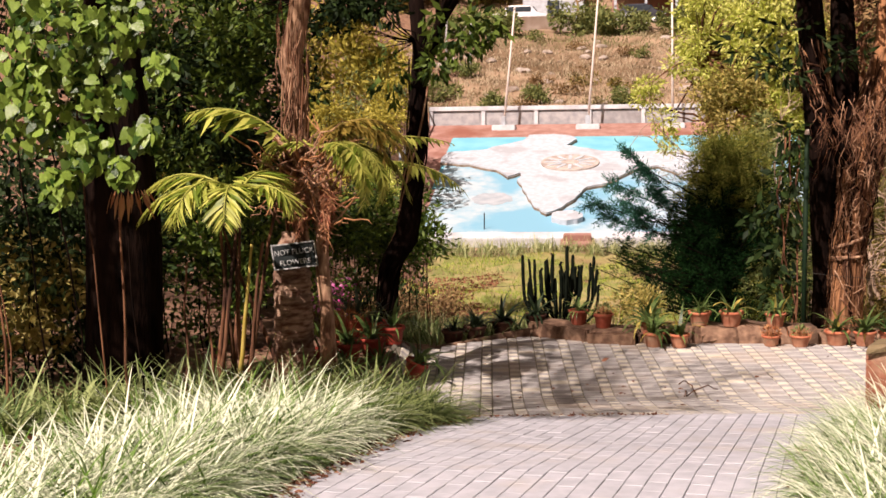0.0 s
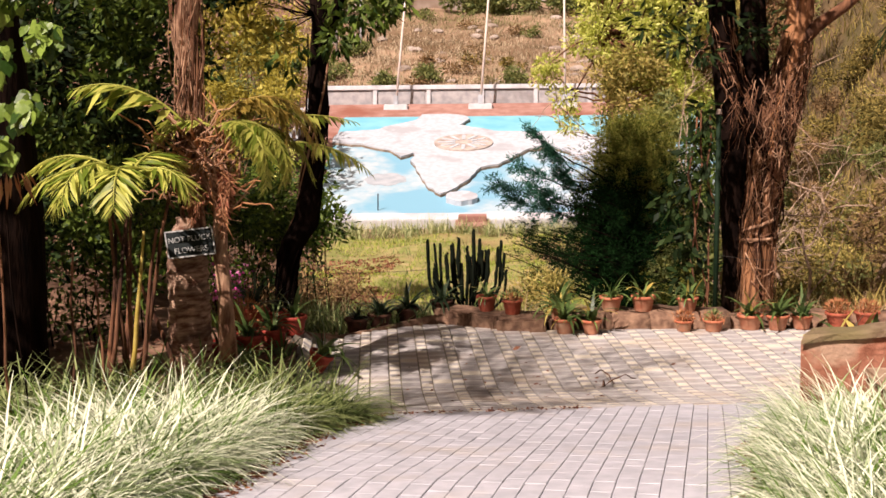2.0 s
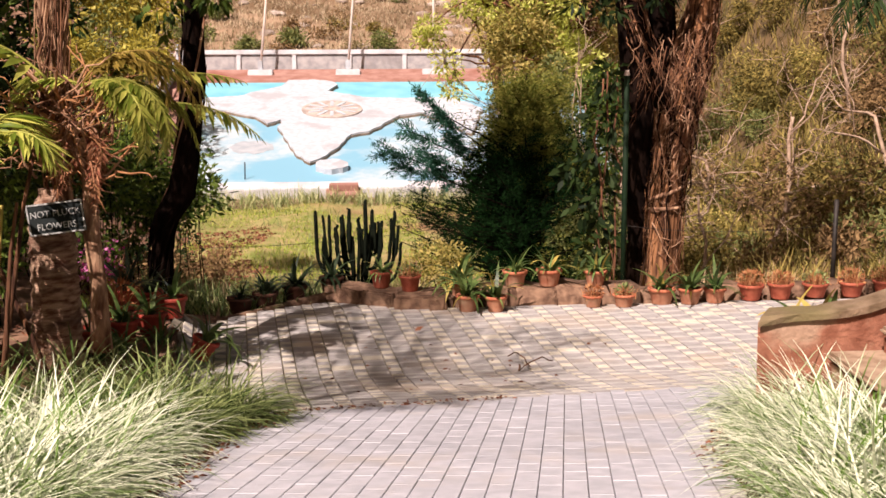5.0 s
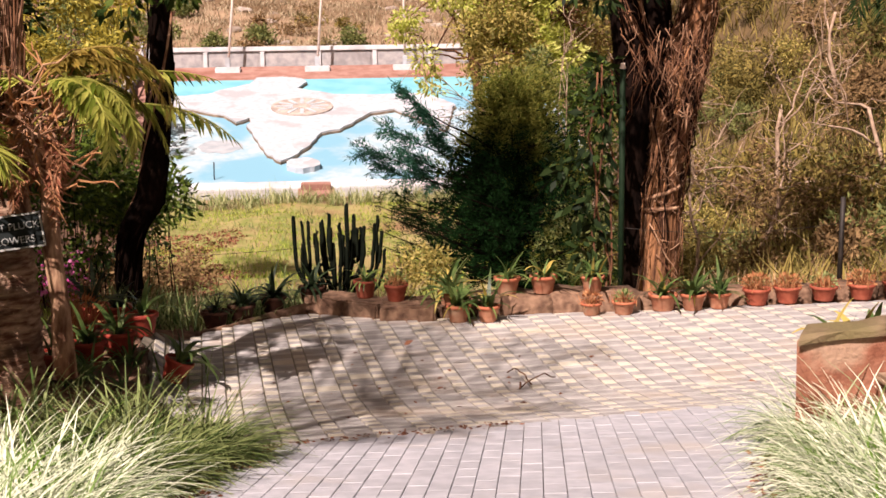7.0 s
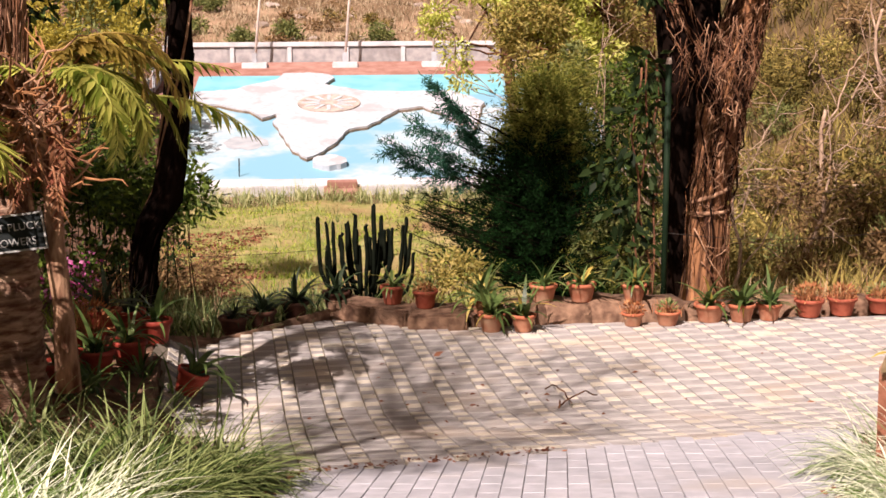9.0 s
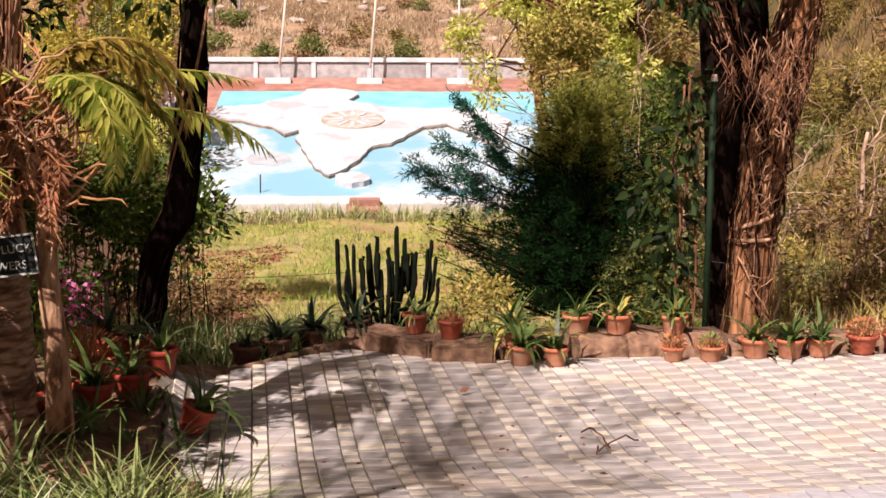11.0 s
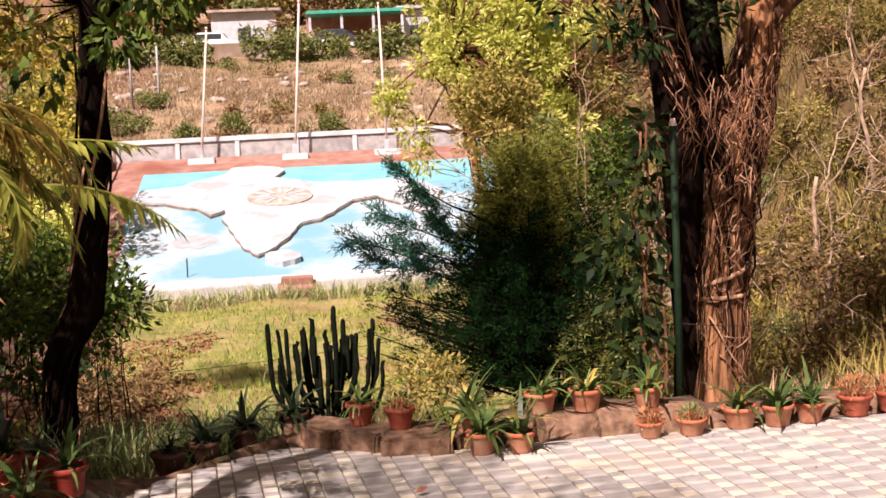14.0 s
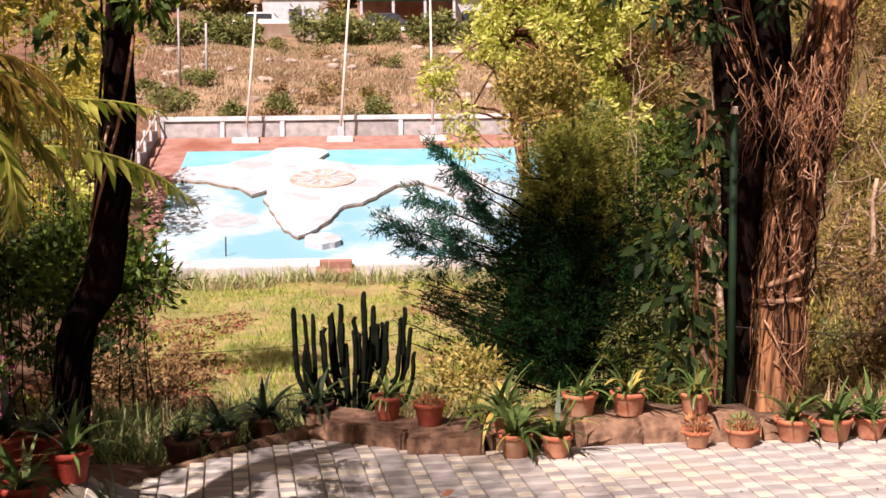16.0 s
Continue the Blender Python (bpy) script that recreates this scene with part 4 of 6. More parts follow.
for k, (x, z) in enumerate(((-0.12, 1.31), (0.12, 1.08), (0.24, 1.56), (0.48, 1.25), (0.42, 2.0), (0.72, 1.75), (0.6, 1.0), (0.85, 1.45))):
    pts = curve_points((1.6, 19.1, z * 0.62 + 0.05), (x, 18.9 + 0.1 * (k % 3), z), 9, -0.06, 0.012, g)
    tube("branch", pts, np.linspace(0.016, 0.004, 9), M["bark_shaded"], spray, 5)
    for q in np.linspace(0.72, 1.0, 7):
        o = np.array([np.interp(q, np.linspace(0, 1, 9), pts[:, i]) for i in range(3)])
        for _ in range(2):
            way = unit(np.array([-0.8, g.normal() * 0.5, 0.25 + g.normal() * 0.6]))
            s = g.uniform(0, 0.2, 64)
            SP.append(o + way * s[:, None] + g.normal(size=(64, 3)) * 0.024)
            SW.append(unit(way + g.normal(size=(64, 3)) * 0.75))
V, F = leaves(np.concatenate(SP), np.concatenate(SW), 0.075, 0.17, g=g)
raw("foliage", V, F, M["spray"], spray)

def leafy_tree(name, trunk_pts, radii, clumps, per, size, width, material, label, bark="bark", seed=1, droop=0.2):
    t = empty(name, 0, 0, 0, label=label, category="tree")
    tube("trunk", trunk_pts, radii, M[bark], t, 10, 0.07, seed)
    pieces = []
    g = np.random.default_rng(seed)
    top = np.asarray(trunk_pts[-1], float)
    for c in clumps:
        root = np.asarray(trunk_pts[int(g.integers(len(trunk_pts) // 2, len(trunk_pts)))], float)
        pieces.append(tube_data(curve_points(root, c[:3], 6, 0.05, 0.05, g), np.linspace(radii[-1] * 0.6, 0.008, 6), 5))
    v, f = join(pieces)
    tagged(raw("branchwork", v, f, M[bark], t), kind="stuff")
    V, F = crown_leaves(clumps, per, size, width, droop, g, 0.25)
    raw("crown", V, F, material, t)
    return t
g = np.random.default_rng(61)
leafy_tree("yellow_green_tree", [(2.6, 26, -1.8), (2.5, 26, 0.5), (2.2, 26, 2.2), (2.0, 26, 3.6)], [0.14, 0.12, 0.09, 0.05],
           scatter((2.6, 26, 3.8), (1.6, 1.0, 1.3), 42, 0.28, g=g) + scatter((2.9, 25.8, 3.4), (1.2, 0.7, 1.1), 26, 0.3, g=g) + scatter((3.4, 25.6, 2.4), (0.8, 0.7, 0.8), 14, 0.3, g=g) + [(0.95, 25.5, 3.0, 0.3, 0.2), (0.9, 25.6, 2.75, 0.3, 0.2), (1.25, 25.5, 2.3, 0.32, 0.3), (1.35, 25.5, 1.9, 0.25, 0.3)], 260, 0.105, 0.36, M["yellowgreen"], "slender tree with bright yellow-green leaves", seed=3)
leafy_tree("yellow_green_tree", [(3.9, 30.4, -1.0), (3.8, 30.4, 3), (3.7, 30.4, 5.5)], [0.08, 0.06, 0.03], scatter((3.6, 30, 4.2), (1.7, 1.3, 2.2), 34, 0.42, g=g), 170, 0.16, 0.36, M["yellowgreen"], "airy yellow-green tree behind the evergreen", seed=4)

# the leaning tree by the grass slope, bark coloured near-black for its shade
dark_tree = empty("leaning_tree", 0, 0, 0, label="dark leaning tree trunk with creepers and drooping leaves", category="tree")
tube("trunk", [(-2.69, 16, -0.6), (-2.68, 16, 0.0), (-2.68, 16, 0.5), (-2.62, 16, 0.85), (-2.42, 16, 1.15), (-2.36, 16, 1.55), (-2.33, 16, 1.95), (-2.26, 16, 2.3), (-2.24, 16, 2.9), (-2.2, 16, 3.5), (-2.3, 16, 4.8)], [0.13, 0.1, 0.1, 0.13, 0.15, 0.135, 0.115, 0.115, 0.11, 0.1, 0.08], M["bark_shaded"], dark_tree, 14, 0.07, 11)
for k in range(16):
    a = k * 1.7
    pts = [(np.interp(z, [-0.3, 0.5, 0.85, 1.15, 1.55, 2.3, 3.5], [-2.68, -2.68, -2.62, -2.42, -2.36, -2.26, -2.2]) + 0.135 * math.cos(a + z * 1.4), 16 + 0.135 * math.sin(a + z * 1.4), z) for z in np.linspace(-0.2 + 0.2 * (k % 3), 1.0 + 0.17 * k, 10)]
    tube("creeper_stem", pts, [0.012] * 10, M["root"] if k % 4 == 0 else M["bark_shaded"], dark_tree, 5, 0.1, k)
tips = branchy("branchwork", dark_tree, (-2.25, 16, 3.3), (0.6, -0.3, 0.9), 1.4, 0.06, 2, M["bark_shaded"], 71) + branchy("branchwork", dark_tree, (-2.3, 16, 4.2), (-0.5, -0.2, 1), 1.5, 0.08, 2, M["bark_shaded"], 72)
hang = [(-1.75, 15.7, 3.5, 0.26, 0.2), (-1.5, 15.6, 3.6, 0.22, 0.18), (-1.98, 15.6, 3.3, 0.16, 0.16), (-1.3, 15.6, 3.75, 0.25, 0.2), (-1.8, 15.6, 3.75, 0.4, 0.3), (-2.6, 15.8, 3.2, 0.3, 0.3)]
V, F = crown_leaves(hang, 75, 0.16, 0.4, 0.9)
raw("hanging_foliage", V, F, M["canopy"], dark_tree)
V, F = crown_leaves(tips_to_clumps(tips[::2], 0.4), 90, 0.16, 0.4, 0.6)
raw("crown", V, F, M["canopy"], dark_tree)

# bushes behind the left garden
def bush(clumps, per, size, width, material, label, name="bush", droop=0.1, shell=0.3, root=None):
    t = empty(name, 0, 0, 0, label=label, category="bush")
    pieces = [tube_data(curve_points(root or (c[0] * 0.9 + clumps[0][0] * 0.1, c[1], float(ground(c[0], c[1])) - 0.1), c[:3], 5, 0, 0.03), [0.009, 0.008, 0.006, 0.005, 0.003], 4) for c in clumps[::2]]
    v, f = join(pieces)
    tagged(raw("branchwork", v, f, M["bark_shaded"], t), kind="stuff")
    V, F = crown_leaves(clumps, per, size, width, droop, rng, shell)
    raw("foliage", V, F, material, t)
    return t
bush(scatter((-4.6, 23.5, 3.2), (1.3, 1.2, 1.5), 34, 0.45), 360, 0.09, 0.35, M["gold"], "tall golden-green bush in the sun", "golden_bush")
bush(scatter((-3.2, 20, 0.9), (0.7, 1.0, 0.7), 16, 0.35), 220, 0.11, 0.4, M["canopy"], "mid-green small-leaved bush on the bank")
bush(scatter((-3.9, 17.6, 0.9), (1.1, 0.8, 0.8), 22, 0.35), 200, 0.1, 0.4, M["canopy"], "shady green bush behind the leaning tree")
bush(scatter((-6.5, 19, 2.0), (1.6, 2.0, 1.5), 26, 0.6), 170, 0.15, 0.4, M["canopy_shaded"], "dark shady bush at the garden's edge")
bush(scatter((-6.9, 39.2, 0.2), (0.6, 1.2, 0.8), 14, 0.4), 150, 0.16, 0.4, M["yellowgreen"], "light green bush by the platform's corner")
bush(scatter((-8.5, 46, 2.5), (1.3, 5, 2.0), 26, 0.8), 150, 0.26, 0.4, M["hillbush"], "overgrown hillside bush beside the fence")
bush(scatter((-6.5, 13.2, 1.6), (1.6, 1.8, 1.3), 26, 0.5), 160, 0.13, 0.4, M["canopy_shaded"], "dark shaded shrubs deep in the garden")
bush(scatter((-5.8, 15.0, 3.8), (2.4, 1.5, 1.2), 26, 0.6), 130, 0.15, 0.4, M["canopy_shaded"], "dark overhanging foliage deep in the garden", "shade_tree", root=(-7.5, 15.0, 2.5))

# out of view; crowns placed to cast dapples on plaza, cactus and stones
leafy_tree("shade_tree", [(-8.4, 1.4, 1.3), (-7.8, 1.6, 5.0), (-5.4, 3.6, 8.7), (-4.7, 4.6, 9.1)], [0.26, 0.2, 0.13, 0.02],
           scatter((-4.4, 5.5, 9.2), (1.7, 2.8, 0.5), 66, 0.45) + scatter((-4.9, 8.2, 9.2), (1.1, 0.9, 0.4), 26, 0.4), 95, 0.07, 0.5, M["canopy"], "unseen tall tree with airy green crown, added to dapple the plaza", "bark_shaded", 12)
# unseen crown and limb added high up to shade the evergreen
V, F = crown_leaves(scatter((-0.6, 15.2, 5.9), (0.9, 0.7, 0.4), 12, 0.42), 90, 0.15, 0.4, 0.4)
raw("side_crown", V, F, M["canopy"], dark_tree)
tube("side_limb", [(-2.24, 16, 3.0), (-1.7, 15.8, 4.4), (-1.2, 15.5, 5.3), (-0.4, 15.1, 5.9)], [0.08, 0.06, 0.05, 0.03], M["bark_shaded"], dark_tree, 8, 0.06)
g = np.random.default_rng(66)
for k in range(20):
    x, y = -4.6 - 0.1 * (k % 5) - g.uniform(0, 5), 16.5 + 1.3 * k
    x -= 0.11 * (y - 17)
    z = float(ground(x, y))
    bush(scatter((x, y, z + 0.8), (1.0, 0.9, 0.8), 12, 0.45, g=g), 150, 0.14, 0.4, M[("canopy", "canopy_shaded", "canopy", "gold", "hillbush")[k % 5]], ("mid-green leafy bush on the bank", "dark green bush on the shady bank", "mid-green leafy bush on the bank", "golden-green bush on the bank", "dull green bush on the bank")[k % 5])

leafy_tree("olive_tree", [(4.3, 27, -0.6), (4.2, 27, 1.5), (4.0, 27, 3.0), (4.0, 27, 4.4)], [0.1, 0.08, 0.06, 0.04], scatter((4.2, 27.5, 2.6), (1.3, 1.0, 2.2), 34, 0.4, g=g), 150, 0.13, 0.3, M["olive"], "dusty olive tree behind the evergreen", seed=21)
leafy_tree("olive_tree", [(6.5, 33, 1.2), (6.4, 33, 3.5), (6.3, 33, 6.0)], [0.12, 0.1, 0.06], scatter((6.4, 33, 4.6), (2.0, 1.4, 2.6), 44, 0.5, g=g), 150, 0.16, 0.3, M["brush_brown"], "dry brown-leaved tree on the hillside", seed=22)
leafy_tree("olive_tree", [(8.6, 44, 1.5), (8.6, 44, 5), (8.4, 44, 7.5)], [0.14, 0.1, 0.06], scatter((8.4, 44, 5.0), (2.4, 2.0, 3.0), 44, 0.6, g=g), 150, 0.2, 0.3, M["hillbush"], "dull green tree beside the platform", seed=23)
leafy_tree("olive_tree", [(10, 52, 3), (10, 52, 6), (10, 52, 9)], [0.14, 0.1, 0.06], scatter((10, 52, 6.0), (2.4, 2.0, 3.0), 44, 0.6, g=g), 150, 0.2, 0.3, M["olive"], "dusty olive tree above the platform", seed=24)

bush(scatter((-5.0, 14.6, 3.4), (1.6, 0.8, 1.4), 34, 0.4), 140, 0.13, 0.4, M["canopy"], "leafy green growth high behind the tree fern", "shade_tree", root=(-6.6, 15.0, 2.5))
bush(scatter((-3.8, 14.0, 4.0), (0.8, 0.6, 0.6), 16, 0.3), 120, 0.12, 0.4, M["canopy"], "leafy twigs hanging behind the tree fern", "shade_tree", root=(-2.9, 12.6, 3.9))
bush(scatter((-2.85, 14.3, 3.95), (0.55, 0.4, 0.25), 14, 0.26), 120, 0.12, 0.4, M["canopy_shaded"], "dark leafy twigs hanging from the leaning tree", "shade_tree", root=(-2.25, 16.0, 3.6))
# thicket added so the gaps behind the fern read as deep shade
bush(scatter((-5.2, 16.8, 2.8), (1.5, 0.6, 1.7), 40, 0.5), 150, 0.15, 0.4, M["canopy_shaded"], "leafy thicket added as shade-dark backdrop behind the tree fern", "shade_tree", root=(-6.2, 17.0, 1.2))
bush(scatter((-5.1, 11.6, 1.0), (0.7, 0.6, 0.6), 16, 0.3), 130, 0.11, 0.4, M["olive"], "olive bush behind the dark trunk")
# shrubs added to darken the bed's back like shade
bush(scatter((-5.9, 10.6, 0.9), (0.7, 0.8, 0.6), 18, 0.36), 130, 0.12, 0.4, M["canopy_shaded"], "low shrubs added as shade-dark filling at the bed's back")
bush(scatter((-2.7, 14.4, 3.4), (0.5, 0.4, 0.35), 8, 0.2), 110, 0.1, 0.35, M["gold"], "yellowed leaf sprays beside the leaning tree", "leaf_spray", root=(-2.25, 16.0, 3.6))
bush(scatter((0.45, 17.6, 0.05), (0.4, 0.4, 0.3), 9, 0.2), 130, 0.07, 0.4, M["olive"], "small olive-yellow shrub behind the pots")
bush(scatter((-3.3, 21.5, -0.8), (0.9, 1.4, 0.2), 10, 0.28), 110, 0.09, 0.35, M["brush_brown"], "low reddish brown scrub on the bank")

field("slope_weed", 2600, (-3.5, 4.5), (17.5, 40), 0.3, 0.022, M["hedge_green"], "scattered green weed tufts on the slope", 19, lambda x, y: on_slope(x, y) & (np.sin(x * 2.3 + y) * np.cos(y * 0.9 + x) > 0.25), 0.5)
bush(scatter((-3.7, 23.2, -0.75), (0.7, 1.3, 0.3), 16, 0.3), 130, 0.09, 0.4, M["canopy_shaded"], "dark low bush on the shady bank")
bush(scatter((-2.9, 22.5, -1.0), (0.6, 2.2, 0.15), 16, 0.25), 110, 0.08, 0.35, M["brush_brown"], "low reddish brown scrub on the bank")
bush(scatter((-2.3, 19.6, -0.68), (0.35, 0.9, 0.1), 8, 0.2), 100, 0.07, 0.35, M["deadleaf"], "rusty dead scrub at the bank's foot")
bush(scatter((-5.3, 12.2, 1.4), (0.9, 0.8, 1.1), 26, 0.42), 150, 0.12, 0.4, M["canopy_shaded"], "dark shaded shrubs deep in the garden")
bush(scatter((-4.3, 13.6, 1.2), (0.7, 0.6, 0.9), 20, 0.36), 150, 0.1, 0.4, M["canopy"], "shady green shrub behind the palm")
bush(scatter((2.75, 22.5, 1.2), (0.75, 0.5, 1.3), 26, 0.32), 170, 0.1, 0.35, M["hillbush"], "olive-green thicket behind the evergreen")
bush(scatter((2.55, 18.6, 0.1), (0.5, 0.4, 0.5), 16, 0.22), 170, 0.07, 0.35, M["hillbush"], "light olive shrub beside the evergreen")
bush(scatter((3.3, 21.3, 1.2), (0.55, 0.4, 1.2), 24, 0.3), 170, 0.09, 0.35, M["canopy"], "dull green thicket beside the old tree")
bush(scatter((2.3, 23.5, 0.4), (0.9, 0.5, 0.9), 16, 0.32), 170, 0.1, 0.35, M["canopy"], "dull green thicket behind the evergreen")
bush(scatter((2.5, 24.6, 2.5), (0.7, 0.4, 0.8), 20, 0.3), 190, 0.1, 0.35, M["olive"], "olive-yellow thicket behind the evergreen")

# ---- left garden: climber, palm, tree fern ----
climber_trunk = empty("dark_trunk", 0, 0, 0, label="thick black shaded tree trunk behind the climber", category="tree")
tube("trunk", [(-4.3, 11.0, 0.0), (-4.26, 11.0, 0.8), (-4.22, 11.0, 1.8), (-4.26, 11.0, 3.2), (-4.28, 11.0, 4.2), (-4.3, 11.0, 5.5)], [0.42, 0.35, 0.33, 0.29, 0.17, 0.11], M["bark_shaded"], climber_trunk, 16, 0.05, 4)
V, F = crown_leaves(scatter((-5.0, 10.8, 5.7), (1.2, 1.2, 0.7), 14, 0.55), 120, 0.15, 0.5, 0.5)
raw("crown", V, F, M["canopy"], climber_trunk)
# unseen leaves and limb put up to keep the trunk below in shade
V, F = crown_leaves(scatter((-6.6, 7.2, 5.6), (0.95, 1.5, 0.5), 24, 0.45), 110, 0.15, 0.5, 0.5)
raw("overhang", V, F, M["canopy"], climber_trunk)
tube("limb", [(-4.28, 11.0, 4.4), (-4.9, 9.8, 5.0), (-5.8, 8.2, 5.4), (-6.6, 7.0, 5.6)], [0.13, 0.1, 0.07, 0.03], M["bark_shaded"], climber_trunk, 8, 0.06)

def hearts(pos, facing, size, g):
    """Heart-shaped leaves of eight vertices each, folded along the middle."""
    n = len(pos)
    down = unit(np.array([0, 0, -1.0]) + g.normal(size=(n, 3)) * 0.45)
    side = unit(np.cross(facing, down))
    nrm = np.cross(side, down)
    sz = size * g.uniform(0.55, 1.25, n)[:, None]
    shape = ((0, 0.0, 0), (0.3, -0.14, 0.06), (0.52, 0.12, 0.08), (0.36, 0.55, 0.05), (0, 1.05, -0.1), (-0.36, 0.55, 0.05), (-0.52, 0.12, 0.08), (-0.3, -0.14, 0.06))
    V = np.stack([pos + sz * (a * side + b * down + c * nrm) for a, b, c in shape], 1).reshape(-1, 3)
    i = np.arange(n)[:, None] * 8
    return V, np.concatenate([i + [0, 1, 2, 3], i + [0, 3, 4, 5], i + [0, 5, 6, 7]])
climber = empty("climber", 0, 0, 0, label="climber with large glossy light green heart-shaped leaves", category="climber")
g = np.random.default_rng(81)
P = []
for x, z, r in ((-3.75, 3.45, 0.4), (-3.95, 2.95, 0.34), (-3.42, 3.1, 0.26), (-3.3, 3.5, 0.26), (-3.55, 2.65, 0.2), (-3.12, 2.75, 0.13), (-3.75, 2.4, 0.13), (-3.3, 2.5, 0.11), (-2.98, 3.2, 0.12)):
    m = int(640 * r)
    d = unit(g.normal(size=(m, 3)))
    P.append(np.array([x, 8.6, z]) + d * r * g.uniform(0.5, 1, m)[:, None] * [1, 0.7, 1])
P = np.concatenate(P)
V, F = hearts(P, unit(np.array([0.1, -1.0, 0.55]) + g.normal(size=P.shape) * 0.6), 0.082, g)
raw("foliage", V, F, M["heart"], climber)
for k in range(5):
    x = -4.4 + 0.24 * k
    tube("stem", curve_points((x + 0.1, 8.9 + 0.1 * (k % 3), 0.6), (x, 8.75, 3.2 + 0.1 * k), 10, 0, 0.012), [0.007] * 10, M["bark"] if k % 3 == 0 else M["bark_shaded"], climber, 5)

def frond(origin, az, el, length, droop, n, leaflet, material, name, parent, seed, width=0.17):
    """A feather frond: arching rib with two rows of leaflets."""
    g = np.random.default_rng(seed)
    s = np.linspace(0, 1, 14)
    ang = el - droop * s ** 1.3
    step = length / 13
    r = np.concatenate([[0], np.cumsum(np.cos(ang[1:]) * step)])
    z = np.concatenate([[0], np.cumsum(np.sin(ang[1:]) * step)])
    out = np.array([math.cos(az), math.sin(az), 0])
    pts = np.asarray(origin, float) + r[:, None] * out + z[:, None] * np.array([0, 0, 1.0])
    v, f = tube_data(pts, np.linspace(0.012, 0.003, 14), 5)
    side = np.array([-math.sin(az), math.cos(az), 0])
    q = np.repeat(np.linspace(0.16, 0.99, n), 2)
    base = np.stack([np.interp(q, s, pts[:, i]) for i in range(3)], 1)
    tan = unit(np.stack([np.interp(q, s, np.gradient(pts[:, i])) for i in range(3)], 1))
    sgn = np.tile([1.0, -1.0], n)[:, None]
    up = np.cross(tan, side)
    up *= np.sign(up[:, 2:3] + 1e-6)
    way = unit(sgn * side * 0.85 + tan * 0.55 + up * 0.1 - np.array([0, 0, 0.4]) + g.normal(size=(2 * n, 3)) * 0.16)
    L = (leaflet * (0.35 + np.sin(np.pi * np.clip(q * 0.85 + 0.12, 0, 1))) * 0.75)[:, None]
    across = unit(np.cross(way, up))
    a = base + way * L * 0.4 + across * L * width * 0.5
    b = base + way * L * 0.4 - across * L * width * 0.5
    tip = base + way * L - np.array([0, 0, 1.0]) * L * 0.15
    V = np.stack([base - across * L * width * 0.2, a, tip, b], 1).reshape(-1, 3)
    i = np.arange(2 * n)[:, None] * 4
    F = np.concatenate([i + [0, 1, 2], i + [0, 2, 3]])
    v2, f2 = join([(v, f), (V, F.tolist())])
    raw(name, v2, f2, material, parent)

palm = empty("tree_fern", 0, 0, 0, label="tree fern with yellow-green fronds over a thick ringed trunk", category="tree fern")
palm.matrix_basis = Matrix.Translation((0, 0, 3.04 * 0.047)) @ Matrix.Scale(0.953, 4)
zs = np.linspace(0.05, 1.62, 30)
tube("trunk", [(-3.06, 12.5, z) for z in zs], [0.2 - 0.02 * (z - 0.2) + (0.018 if k % 2 else 0) - (0.3 * (z - 1.3) if z > 1.3 else 0) for k, z in enumerate(zs)], M["bark_ring"], palm, 20, 0.05, 3)
tube("slim_trunk", [(-2.66, 12.3, 0.3), (-2.67, 12.3, 0.9), (-2.7, 12.3, 1.3), (-2.69, 12.3, 1.75), (-2.74, 12.3, 2.05)], [0.085, 0.068, 0.066, 0.058, 0.05], M["bark_pale"], palm, 12, 0.1, 2)
tube("upper_trunk", [(-2.98, 12.6, 1.5), (-3.02, 12.6, 2.1), (-2.96, 12.6, 2.5), (-2.98, 12.6, 2.9), (-3.03, 12.6, 3.3), (-2.94, 12.6, 3.8), (-2.8, 12.6, 4.6)], [0.08, 0.06, 0.075, 0.09, 0.1, 0.095, 0.085], M["bark_pale"], palm, 16, 0.22, 4)
g = np.random.default_rng(91)
for k in range(46):
    a, z0, wide = g.uniform(0, 6.283), g.uniform(1.5, 2.9), g.uniform(0.07, 0.16)
    pts = [(-2.99 + wide * math.cos(a + 1.6 * s) + g.normal() * 0.025, 12.55 + wide * math.sin(a + 1.6 * s), z0 + s * g.uniform(1.1, 1.6)) for s in np.linspace(0, 1, 8)]
    tube("vine", pts, np.linspace(1, 0.5, 8) * g.uniform(0.005, 0.013), M["root"] if k % 2 else M["bark"], palm, 5, 0.1, k)
for k in range(130):
    a = g.uniform(0, 6.283)
    o = np.array([-2.85 + 0.14 * g.normal(), 12.3, g.uniform(1.7, 2.4)])
    e = o + np.array([0.5 * math.cos(a), 0.35 * math.sin(a), g.uniform(-0.1, 0.6)]) * g.uniform(0.5, 1.1)
    tube("dry_stalk", curve_points(o, e, 6, 0.05, 0.025, g), np.linspace(0.013, 0.004, 6), M["root"] if k % 2 else M["dry"], palm, 5)
